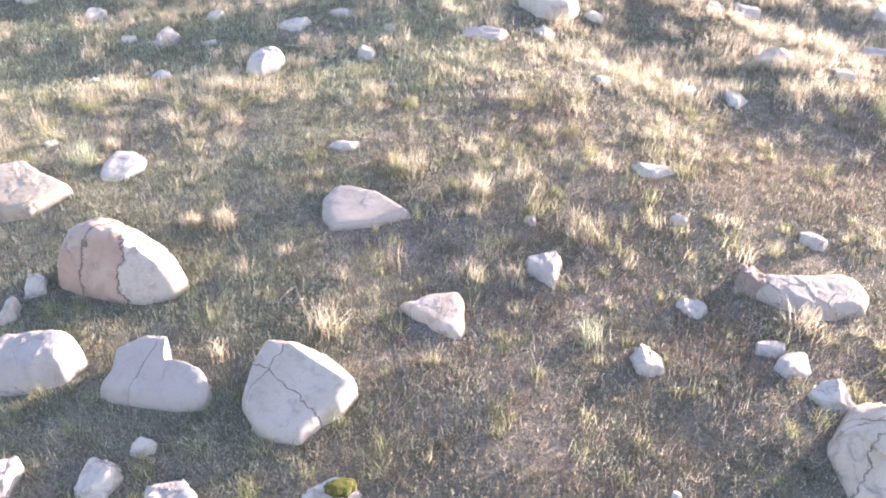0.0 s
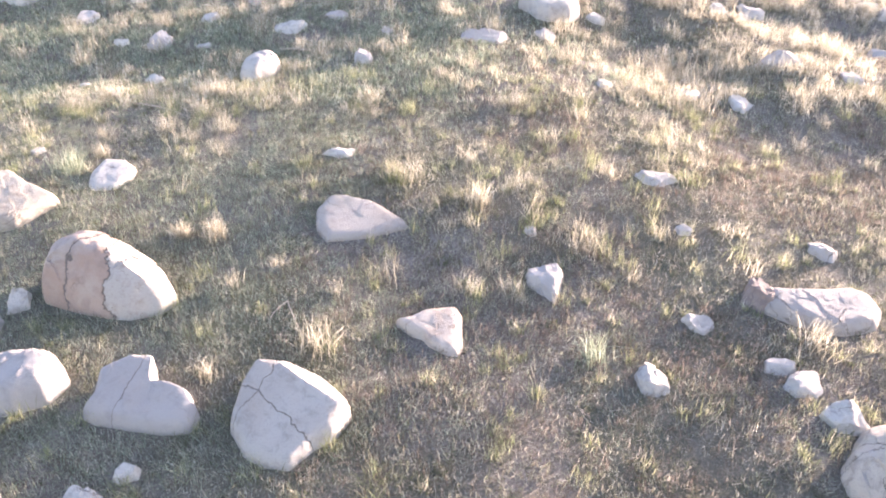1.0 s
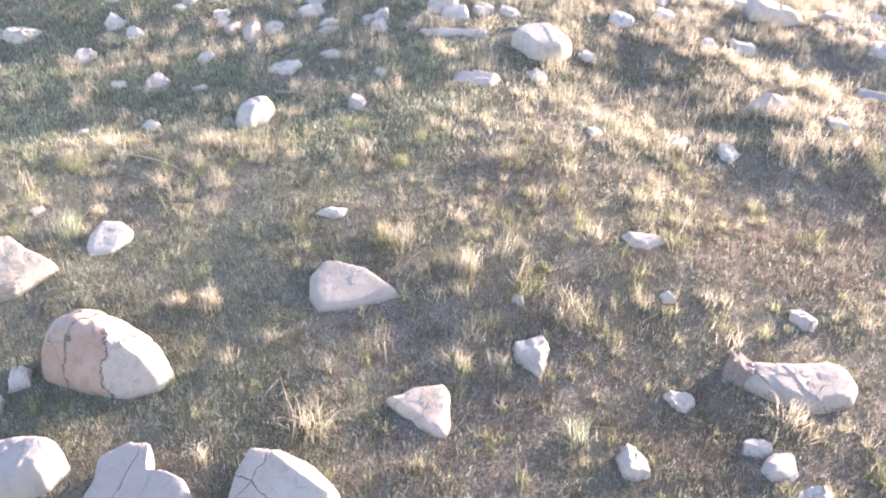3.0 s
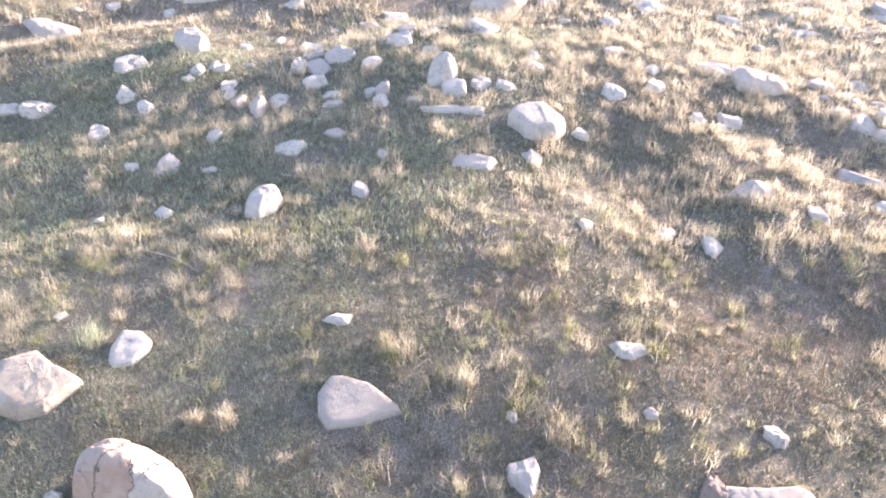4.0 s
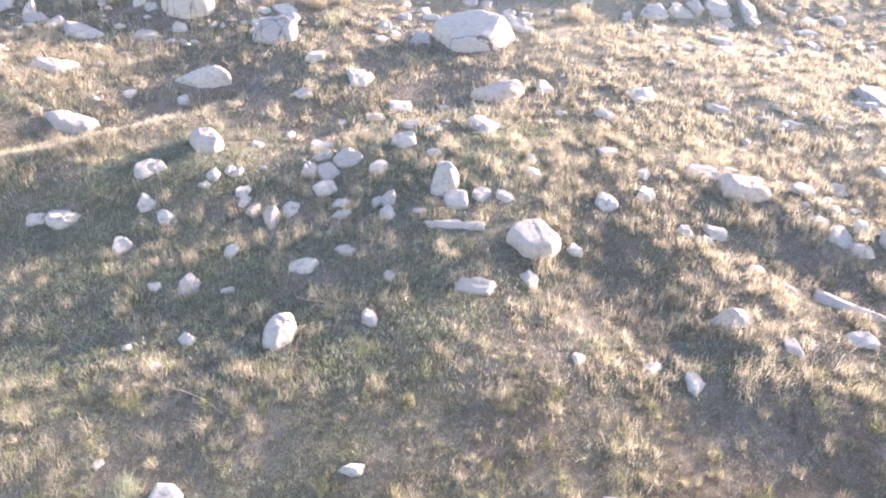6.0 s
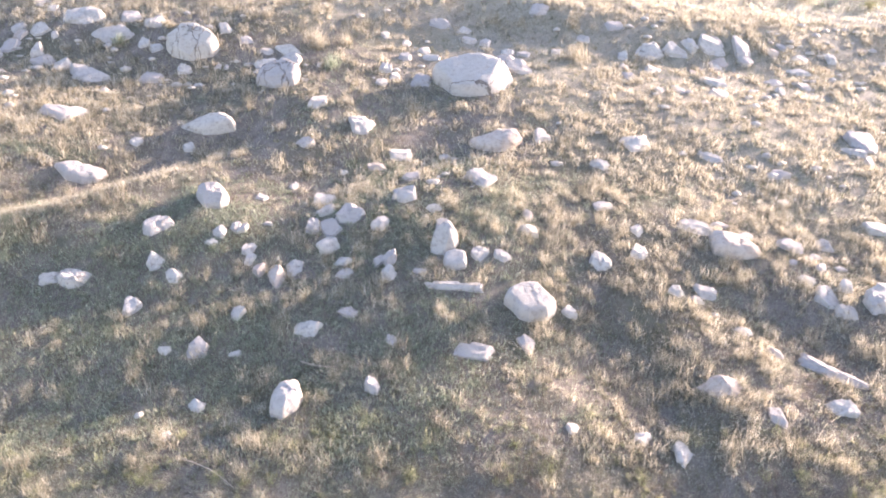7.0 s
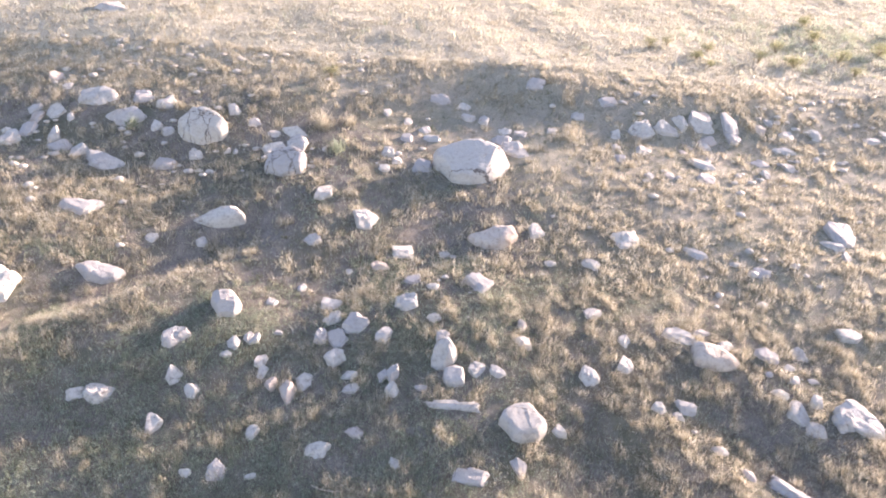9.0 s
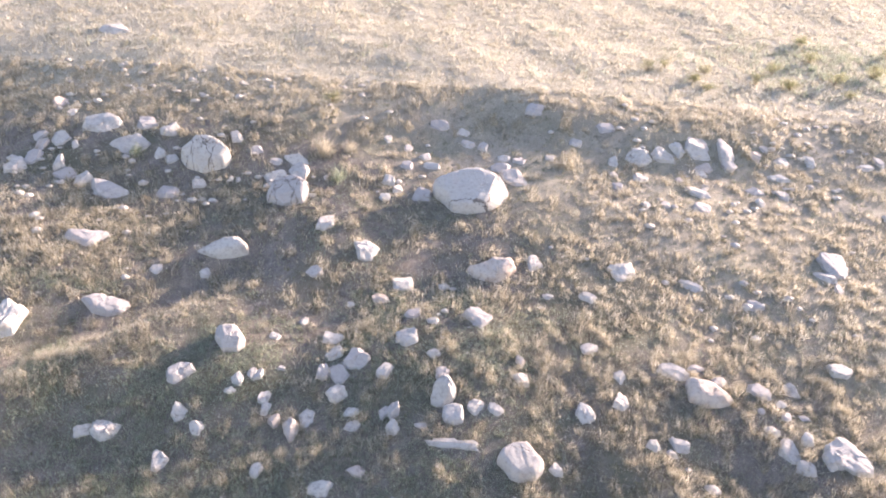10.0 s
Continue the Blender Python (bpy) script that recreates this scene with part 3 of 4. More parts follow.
rock(-9.12, 18.33, 0.50, 0.67, 0.26)
rock(-7.20, 21.11, 0.40, 0.47, 0.17)
rock(-6.73, 21.39, 0.34, 0.46, 0.22)
rock(-6.13, 20.56, 0.39, 0.45, 0.16)
rock(-7.37, 20.70, 0.39, 0.23, 0.12)
rock(-5.78, 21.74, 0.31, 0.24, 0.12)
rock(-5.65, 19.70, 0.36, 0.48, 0.32)
rock(-5.03, 19.33, 0.52, 0.70, 0.47)
rock(-4.52, 19.85, 0.53, 0.63, 0.22)
rock(-5.86, 17.89, 0.41, 0.53, 0.17)
rock(3.94, 33.85, 1.15, 1.03, 0.44)
rock(3.36, 34.94, 1.04, 0.73, 0.30)
rock(-0.79, 32.27, 0.97, 0.87, 0.39)
rock(-2.46, 33.25, 0.57, 0.77, 0.39)
rock(-2.04, 32.71, 0.48, 0.58, 0.20)
rock(-2.34, 25.58, 0.73, 0.55, 0.26)
rock(-1.45, 26.45, 0.93, 0.62, 0.27)
rock(-1.01, 24.38, 0.66, 0.51, 0.26)
rock(1.57, 24.01, 1.06, 0.89, 0.44)
rock(6.29, 25.68, 0.78, 0.43, 0.21)
rock(4.61, 25.64, 0.42, 0.29, 0.14)
rock(-0.21, 23.93, 0.44, 0.33, 0.17)
rock(-1.20, 22.93, 0.81, 0.63, 0.32)
rock(-0.14, 22.24, 0.52, 0.41, 0.21)
rock(-4.03, 23.22, 0.81, 0.56, 0.28)
rock(-1.91, 21.51, 0.51, 0.56, 0.21)
rock(-1.54, 19.90, 0.42, 0.57, 0.38)
rock(0.21, 21.32, 0.57, 0.49, 0.24)
boulder(0.55, 19.68, 0.24, ((0, 0.36), (38, 0.42), (80, 0.36), (140, 0.42), (185, 0.38), (225, 0.40), (275, 0.36), (320, 0.44)), crown=9, lean=(0.0, 0.1), rough=0.6, name="rock", label="square white block with a flat face")
rock(1.34, 19.95, 0.53, 0.46, 0.22)
rock(2.05, 19.88, 0.49, 0.40, 0.20)
rock(-0.57, 19.34, 0.42, 0.21, 0.12)
rock(3.93, 18.07, 0.42, 0.34, 0.18)
rock(-2.63, 17.83, 0.54, 0.30, 0.16)
rock(3.10, 22.02, 0.34, 0.45, 0.30)
rock(3.02, 21.22, 0.61, 0.49, 0.26)
rock(5.21, 20.03, 0.63, 0.72, 0.26)
rock(0.08, 38.33, 1.06, 0.70, 0.29)
rock(1.40, 37.91, 0.76, 0.47, 0.19)
rock(1.62, 36.97, 0.78, 0.57, 0.25)
rock(2.47, 36.78, 0.62, 0.76, 0.26)
rock(-1.65, 36.38, 0.46, 0.57, 0.19)
rock(-0.71, 35.62, 0.63, 0.63, 0.26)
rock(-0.35, 34.83, 0.83, 0.55, 0.22)
rock(-1.63, 34.75, 0.65, 0.59, 0.25)
rock(-2.75, 36.78, 0.46, 0.54, 0.19)
rock(5.57, 39.67, 1.01, 0.78, 0.29)
rock(9.52, 38.55, 0.99, 0.65, 0.25)
rock(11.03, 36.61, 1.41, 1.19, 0.51)
rock(12.45, 36.84, 1.20, 1.10, 0.45)
rock(13.41, 37.31, 0.65, 0.87, 0.43)
rock(14.65, 37.59, 1.37, 1.39, 0.51)
rock(16.29, 37.57, 1.04, 1.37, 0.44)
rock(16.20, 36.68, 0.85, 0.79, 0.32)
rock(14.61, 36.29, 1.10, 0.60, 0.25)
rock(18.73, 38.21, 0.50, 0.47, 0.17)
rock(18.06, 37.52, 0.81, 0.66, 0.26)
rock(19.50, 37.38, 0.81, 0.64, 0.24)
rock(21.21, 37.63, 0.65, 0.88, 0.31)
rock(24.47, 37.51, 0.97, 0.49, 0.19)
rock(25.59, 38.06, 0.55, 0.72, 0.23)
rock(14.33, 35.72, 0.68, 0.60, 0.23)
rock(10.85, 34.87, 0.90, 0.66, 0.26)
rock(18.80, 35.94, 1.09, 0.58, 0.22)
rock(13.65, 33.94, 1.17, 0.81, 0.30)
rock(13.33, 32.53, 0.85, 0.79, 0.29)
rock(16.93, 34.57, 0.90, 0.60, 0.23)
rock(18.45, 34.39, 0.66, 0.67, 0.26)
rock(10.42, 32.29, 0.42, 0.57, 0.20)
rock(11.07, 26.92, 0.98, 0.49, 0.20)
rock(17.62, 28.01, 0.89, 0.72, 0.28)
rock(17.86, 27.20, 0.38, 0.51, 0.34)
rock(13.63, 25.99, 0.72, 0.50, 0.24)
rock(6.76, 21.61, 0.42, 0.50, 0.17)
rock(6.57, 20.54, 0.56, 0.76, 0.27)
rock(9.81, 22.30, 0.75, 0.38, 0.18)
rock(10.57, 21.74, 0.63, 0.37, 0.18)
rock(11.97, 21.42, 0.83, 0.56, 0.26)
rock(13.28, 21.59, 0.46, 0.62, 0.24)
rock(12.60, 20.94, 0.41, 0.27, 0.12)
rock(12.57, 20.38, 0.34, 0.37, 0.14)
rock(11.74, 20.57, 0.24, 0.21, 0.10)
rock(13.24, 20.36, 0.34, 0.22, 0.10)
rock(7.37, 19.00, 0.52, 0.36, 0.19)
rock(8.33, 19.17, 0.67, 0.50, 0.27)
rock(8.00, 18.84, 0.32, 0.27, 0.13)
rock(11.84, 19.79, 0.55, 0.35, 0.18)
rock(12.08, 19.03, 0.66, 0.87, 0.28)
rock(12.87, 19.39, 0.33, 0.45, 0.30)
rock(12.46, 18.41, 0.65, 0.45, 0.24)
rock(14.08, 18.80, 1.51, 1.06, 0.51)
rock(15.65, 22.56, 0.87, 0.62, 0.31)
rock(-15.47, 28.13, 1.64, 0.96, 0.33)
rock(-8.22, 33.10, 0.97, 0.80, 0.26)
rock(-7.02, 33.52, 0.95, 1.23, 0.40)
rock(-12.07, 26.81, 0.44, 0.39, 0.13)
rock(-9.27, 21.26, 0.90, 0.79, 0.31)
rock(-6.52, 21.37, 0.36, 0.49, 0.20)
rock(-4.18, 21.56, 0.45, 0.61, 0.41)
rock(-3.60, 21.47, 0.82, 0.60, 0.27)
rock(-2.98, 22.03, 0.87, 0.76, 0.33)
rock(-3.61, 20.78, 0.70, 0.70, 0.29)
rock(-3.02, 20.00, 0.60, 0.34, 0.15)
rock(-5.24, 29.68, 0.81, 0.84, 0.30)
rock(-3.17, 28.09, 1.03, 1.05, 0.40)
rock(-5.23, 26.64, 0.66, 0.54, 0.22)
rock(-6.30, 23.33, 0.39, 0.33, 0.13)
rock(-5.34, 24.26, 0.30, 0.33, 0.12)
rock(-3.59, 25.30, 0.31, 0.27, 0.10)
rock(4.24, 27.51, 0.68, 0.91, 0.33)
rock(8.12, 27.27, 1.13, 0.90, 0.33)
rock(18.49, 28.85, 1.19, 1.60, 0.46)
rock(5.86, 22.83, 0.68, 0.43, 0.17)
rock(8.93, 22.04, 1.24, 0.62, 0.24)
rock(-7.64, 16.63, 0.37, 0.22, 0.11)
rock(-6.70, 16.73, 0.55, 0.59, 0.23)
rock(-5.63, 16.56, 0.33, 0.16, 0.08)
rock(-6.24, 14.96, 0.44, 0.42, 0.18)
rock(-6.69, 13.92, 0.26, 0.36, 0.12)
rock(-1.70, 15.23, 0.35, 0.48, 0.30)
rock(-1.30, 16.78, 0.27, 0.37, 0.13)
rock(2.53, 16.82, 0.46, 0.58, 0.19)
rock(9.04, 17.66, 0.47, 0.33, 0.16)
rock(9.65, 16.79, 0.33, 0.39, 0.14)
rock(10.43, 14.81, 0.77, 0.52, 0.25)
rock(3.35, 14.04, 0.31, 0.34, 0.13)
rock(5.05, 13.91, 0.48, 0.38, 0.20)
rock(13.43, 18.66, 0.58, 0.79, 0.46)
rock(4.05, 7.85, 0.50, 0.50, 0.30, material=BROWN_STONE, label="dark brown rock leaning at the end of a slab")
rock(-3.71, 17.33, 0.80, 0.49, 0.20)
rock(-6.01, 20.17, 0.34, 0.46, 0.15)
rock(-3.84, 22.40, 0.69, 0.64, 0.17)
rock(-2.93, 19.44, 0.58, 0.37, 0.14)
rock(-1.84, 19.92, 0.39, 0.53, 0.20)
rock(-1.51, 19.28, 0.43, 0.57, 0.30)
rock(5.96, 13.45, 0.44, 0.59, 0.19)
rock(3.44, 10.34, 0.77, 0.39, 0.15)
rock(3.49, 9.14, 0.26, 0.23, 0.11)
rock(5.39, 8.83, 0.43, 0.44, 0.18)
rock(-18.27, 32.40, 1.05, 0.64, 0.25)
rock(-2.62, 31.95, 0.50, 0.46, 0.21)
rock(-10.30, 32.76, 0.20, 0.27, 0.18)
rock(-9.97, 32.76, 0.20, 0.26, 0.18)
rock(-5.65, 33.09, 0.20, 0.27, 0.18)
rock(-6.14, 31.71, 0.35, 0.25, 0.11)
rock(-11.41, 31.44, 0.33, 0.24, 0.11)
rock(3.53, 35.81, 0.70, 0.55, 0.23)
rock(4.36, 35.66, 0.66, 0.63, 0.27)
rock(6.06, 35.91, 0.55, 0.46, 0.18)
rock(7.68, 37.30, 0.64, 0.48, 0.19)
rock(9.60, 36.11, 0.62, 0.64, 0.26)
rock(9.34, 35.05, 0.45, 0.46, 0.18)
rock(9.39, 33.95, 0.50, 0.67, 0.23)
rock(12.93, 35.05, 0.45, 0.40, 0.15)
rock(16.79, 33.51, 0.38, 0.51, 0.27)
rock(11.48, 32.49, 0.51, 0.53, 0.20)
rock(14.27, 34.71, 0.39, 0.33, 0.12)

# moss on the near rock
bm = bmesh.new()
bmesh.ops.create_icosphere(bm, subdivisions=3, radius=1.0)
for v in bm.verts:
    v.co = Vector((v.co.x * 0.15, v.co.y * 0.13, v.co.z * 0.035)) * (1 + 0.25 * noise.noise(v.co * 2.3) + 0.15 * noise.noise(v.co * 6))
mesh = bpy.data.meshes.new("moss")
bm.to_mesh(mesh)
bm.free()
mesh.materials.append(MOSS)
moss = new("moss", mesh)
moss.parent = mossy
moss.location = (0.09, 0.02, 0.14)
tagged(moss, "cushion of olive-green moss")

# ---- grass ----
ROCKS = np.array(PLACED)


def clear(x, y, keep=0.76):
    """Whether a place lies outside every rock."""
    ok = np.ones(len(x), bool)
    for rx, ry, a, b, turn in ROCKS:
        near = np.nonzero((np.abs(x - rx) < a + b) & (np.abs(y - ry) < a + b))[0]
        u, v = x[near] - rx, y[near] - ry
        p, q = u * math.cos(turn) + v * math.sin(turn), -u * math.sin(turn) + v * math.cos(turn)
        ok[near[(p / a) ** 2 + (q / b) ** 2 < keep ** 2]] = False
    return ok


def scatter(rng, low, high, density, chance):
    """Places on the hillside between two distances, so many to the square metre, kept by chance(x, y)."""
    wide = 2.2 + 0.74 * high
    n = int(density * (high - low) * 2 * wide)
    y = rng.uniform(low, high, n)
    x = rng.uniform(-wide, wide, n)
    keep = (np.abs(x) < 2.2 + 0.74 * y) & (rng.random(n) < chance(x, y))
    x, y = x[keep], y[keep]
    keep = clear(x, y)
    return x[keep], y[keep]


def blades(rng, x, y, each, tall, wide, splay, segments, spread):
    """Blades of grass in tufts at those places: points and triangles."""
    n = len(x) * each
    size = np.repeat(rng.uniform(0.6, 1.35, len(x)), each)
    lean0 = np.repeat(rng.uniform(0, 2 * np.pi, len(x)), each)
    bx = np.repeat(x, each) + rng.normal(0, spread, n) * size
    by = np.repeat(y, each) + rng.normal(0, spread, n) * size
    bz = height(bx, by) - 0.01
    h = tall * size * rng.uniform(0.45, 1.2, n)
    way = np.where(rng.random(n) < 0.3, lean0 + rng.normal(0, 0.5, n), rng.uniform(0, 2 * np.pi, n))
    tilt = np.minimum(np.abs(rng.normal(0, splay, n)) + 0.05, 1.45)
    dx, dy = np.cos(way), np.sin(way)
    w = wide * rng.uniform(0.6, 1.4, n)
    spin = rng.uniform(0, 2 * np.pi, n)
    sx, sy = np.cos(spin) * w / 2, np.sin(spin) * w / 2
    base = np.stack([bx, by, bz], 1)
    side = np.stack([sx, sy, 0 * sx], 1)
    reach = np.stack([dx * np.sin(tilt), dy * np.sin(tilt), np.cos(tilt)], 1) * h[:, None]
    droop = np.stack([dx, dy, -0.55 + 0 * dx], 1) * (h * 0.28 * np.minimum(tilt * 2, 1.4))[:, None]
    if segments == 1:
        points = np.stack([base - side, base + side, base + reach + 0.6 * droop], 1).reshape(-1, 3)
        return points, np.arange(n * 3).reshape(-1, 3)
    mid = base + 0.55 * reach + 0.12 * droop
    points = np.stack([base - side, base + side, mid + 0.7 * side, mid - 0.7 * side, base + reach + droop], 1).reshape(-1, 3)
    k = np.arange(n)[:, None] * 5
    return points, np.concatenate([k + (0, 1, 2), k + (0, 2, 3), k + (3, 2, 4)], 0)


def around(rng, density):
    """Places beside and behind the stretch that the camera passes."""
    n = int(density * 110 * 100)
    x, y = rng.uniform(-50, 60, n), rng.uniform(-18, 82, n)
    keep = (np.abs(x) > 2.2 + 0.74 * y) | (y < 3) | (y > 76)
    x, y = x[keep], y[keep]
    keep = clear(x, y)
    return x[keep], y[keep]


def stuff(name, label, material, pieces):
    points, faces, at = [], [], 0
    for p, f in pieces:
        points.append(p)
        faces.append(f + at)
        at += len(p)
    ob = new(name, mesh_of(name, np.concatenate(points), np.concatenate(faces), material))
    return tagged(ob, label, "grass", kind="stuff")


def streak_stand_share(x, y):
    """Stands of straw on the rises to the left and in the middle, thickened to paint in sunlit streaks."""
    stands = 0
    # long narrow patches of pale straw follow the sun's direction, as strips of light do
    for px, py, turn, a, b in ((-18.0, 27.2, 25, 8.0, 3.2), (-12.8, 22.0, 35, 4.6, 0.7), (-1.5, 24.6, 30, 4.5, 0.9), (3.3, 26.0, 38, 2.5, 0.8), (-10.8, 24.8, 33, 3.0, 0.4)):
        u, v = x - px, y - py
        p, q = u * math.cos(radians(turn)) + v * math.sin(radians(turn)), -u * math.sin(radians(turn)) + v * math.cos(radians(turn))
        stands = np.maximum(stands, np.exp(-(p / a) ** 4 - (q / b) ** 2))
    return stands


def straw_share(x, y):
    """Straw stands thickest on the upper slope and to the right, thin in the hollow below on the left."""
    field = 0.5 + 0.35 * bumps(x, y, 3.2, 21) + 0.4 * bumps(x, y, 1.0, 22) + 0.5 * bumps(x, y, 0.5, 23)
    upper = smooth(y - brow_line(x), -1.5, 2.5) + 0.35 * smooth(x, 1, 8) * smooth(y, 7, 13)
    hollow = smooth(-x + 4, -4, 12) * smooth(y, 9, 16) * (1 - smooth(y - 0.2 * x, 22, 34))
    belt = smooth(y, 31, 34) * (1 - smooth(y, brow_line(x) - 2, brow_line(x)))
    # the two swells thin the pale straw to darken shaded ground on the right
    return np.clip(smooth(field, 0.35, 0.9) + 0.55 * upper + 0.26 - 0.25 * swell(x, y, 7.0, 12.6, 10, 5.0, 2.0) - 0.45 * swell(x, y, 5.8, 16.6, -57, 2.6, 2.0) - 0.70 * hollow - 0.4 * belt + 0.9 * streak_stand_share(x, y), 0.02, 1)


def bunch_share(x, y):
    """Bunch grass on the open slope, thinner on the left and towards the camera."""
    field = 0.5 + 0.4 * bumps(x, y, 2.2, 25) + 0.5 * bumps(x, y, 0.8, 26)
    stand = swell(x, y, -5.0, 12.5, 24, 3.8, 1.1)
    return np.clip(smooth(field, 0.3, 0.8) * (0.65 + 0.35 * smooth(x, -4, 2)) * smooth(y, 6.5, 9.5) + 0.7 * stand, 0.0, 1)


def left_flare_green(x, y):
    """The hollow on the left: green grass over the soil, spread further to paint in a green flare tint."""
    edge = 0.9 * bumps(x, y, 2.0, 33) + 0.5 * bumps(x, y, 0.7, 34)
    return smooth(2.5 - x + 0.25 * (y - 13) + edge, -1.5, 3.5) * smooth(y + edge - 0.55 * x, 9.5, 13) * (1 - smooth(y - 0.3 * x + edge, 21, 27))


def green_share(x, y):
    field = 0.5 + 0.5 * bumps(x, y, 2.4, 31) + 0.3 * bumps(x, y, 0.8, 32)
    # extra green on the left also paints in the green lens flare
    left = smooth(-x + 0.2 * y, -2, 5) * (1 - smooth(y, 26, 36))
    flare_green = left_flare_green(x, y)
    far = np.exp(-(((x - 30) / 9) ** 2 + ((y - 50.5) / 4) ** 2))
    return np.clip(smooth(field, 0.28, 0.85) * (0.12 + 0.95 * left) * (1 - 0.8 * smooth(y, 32, 44)) + 0.9 * far + 0.35 * flare_green, 0.01, 1)


def brown_share(x, y):
    field = 0.5 + 0.5 * bumps(x, y, 1.7, 41)
    return np.clip(smooth(field, 0.3, 0.9) * smooth(x + 1.5, -2, 3) * (1 - smooth(y, 14, 22)), 0, 1)


rng = np.random.default_rng(5)


def turf_share(x, y):
    field = 0.5 + 0.4 * bumps(x, y, 1.3, 51) + 0.6 * bumps(x, y, 0.45, 52)
    return np.clip(0.25 - 0.17 * smooth(y, 11, 16) + 0.95 * smooth(field, 0.25, 0.8), 0, 1) * (1 - 0.35 * left_flare_green(x, y))


def tuft_share(x, y):
    """Single tufts, green at the foot with straw-coloured stems."""
    field = 0.5 + 0.5 * bumps(x, y, 1.6, 95)
    return np.clip(0.2 + 0.8 * smooth(field, 0.2, 0.8), 0, 1) * (0.45 + 0.55 * smooth(x, -3, 1))


tufts = scatter(np.random.default_rng(15), 4.5, 14, 2.2, tuft_share)

stuff("dry_grass", "pale straw-coloured bunch grass in uneven tufts", STRAW, [
    blades(rng, *tufts, 16, 0.30, 0.007, 0.5, 1, 0.03),
    blades(rng, *scatter(rng, 7, 13.5, 3.0, bunch_share), 80, 0.34, 0.008, 0.55, 1, 0.09),
    blades(rng, *scatter(rng, 3, 13, 40, straw_share), 9, 0.12, 0.005, 0.8, 1, 0.07),
    blades(rng, *scatter(rng, 13, 24, 5.2, straw_share), 90, 0.35, 0.012, 0.55, 1, 0.11),
    blades(rng, *scatter(rng, 13, 24, 26, straw_share), 8, 0.15, 0.010, 0.8, 1, 0.09),
    blades(rng, *scatter(rng, 24, 42, 6.5, straw_share), 36, 0.32, 0.026, 0.58, 1, 0.12),
    blades(rng, *scatter(rng, 24, 42, 16, straw_share), 7, 0.17, 0.018, 0.8, 1, 0.12),
    blades(rng, *scatter(rng, 19, 33, 7, streak_stand_share), 30, 0.26, 0.024, 0.75, 1, 0.14),
    blades(rng, *around(rng, 2.2), 12, 0.28, 0.03, 0.6, 1, 0.15)])
stuff("field_grass", "bleached cream-coloured grass covering the upper slope", FIELD, [
    blades(rng, *scatter(rng, 42, 76, 7.5, straw_share), 14, 0.24, 0.046, 0.95, 1, 0.17)])
stuff("bunch_grass", "yellow-green bunch grass in small loose tufts", BUNCH, [
    blades(rng, *tufts, 34, 0.17, 0.009, 0.55, 1, 0.04),
    blades(rng, *scatter(rng, 3, 8, 5.0, straw_share), 52, 0.20, 0.005, 0.6, 2, 0.05),
    blades(rng, *scatter(rng, 8, 14.5, 4.0, bunch_share), 60, 0.28, 0.007, 0.6, 1, 0.07)])
stuff("short_grass", "short grey-tan dry turf covering the soil", TURF, [
    blades(rng, *scatter(rng, 3, 13, 165, turf_share), 7, 0.085, 0.011, 1.1, 1, 0.05),
    blades(rng, *scatter(rng, 13, 24, 105, turf_share), 6, 0.12, 0.018, 0.85, 1, 0.07),
    blades(rng, *scatter(rng, 24, 42, 42, turf_share), 5, 0.13, 0.028, 0.8, 1, 0.12),
    blades(rng, *scatter(rng, 42, 76, 12, turf_share), 4, 0.18, 0.045, 0.8, 1, 0.18),
    blades(rng, *around(rng, 5.5), 4, 0.16, 0.05, 0.8, 1, 0.2)])


def litter_share(x, y):
    field = 0.5 + 0.5 * bumps(x, y, 0.6, 81) + 0.5 * bumps(x, y, 0.22, 82)
    return np.clip(smooth(field, 0.35, 0.85), 0, 1)


stuff("straw_litter", "fallen pale straw lying loose on the soil", STRAW, [
    blades(rng, *scatter(rng, 3, 13, 130, litter_share), 7, 0.12, 0.006, 1.5, 1, 0.06),
    blades(rng, *scatter(rng, 13, 22, 30, litter_share), 6, 0.16, 0.012, 1.5, 1, 0.08)])


def weed_share(x, y):
    field = 0.5 + 0.5 * bumps(x, y, 0.9, 71) + 0.4 * bumps(x, y, 0.35, 72)
    return np.clip(0.15 + 0.85 * smooth(field, 0.3, 0.8), 0, 1)


def clump_share(x, y):
    field = 0.5 + 0.5 * bumps(x, y, 1.1, 91) + 0.3 * bumps(x, y, 0.4, 92)
    return np.clip(0.15 + 0.85 * smooth(field, 0.25, 0.75), 0, 1)


stuff("low_weeds", "low grey-green and tan leafy weeds close to the soil", WEED, [
    blades(rng, *scatter(rng, 3, 10, 16, clump_share), 28, 0.12, 0.009, 0.75, 1, 0.05),
    blades(rng, *scatter(rng, 10, 16, 11, clump_share), 26, 0.15, 0.012, 0.75, 1, 0.06),
    blades(rng, *scatter(rng, 3, 13, 150, weed_share), 9, 0.06, 0.017, 0.95, 1, 0.03),
    blades(rng, *scatter(rng, 13, 24, 52, weed_share), 8, 0.10, 0.026, 0.95, 1, 0.045),
    blades(rng, *scatter(rng, 24, 42, 16, weed_share), 7, 0.13, 0.045, 0.95, 1, 0.07)])
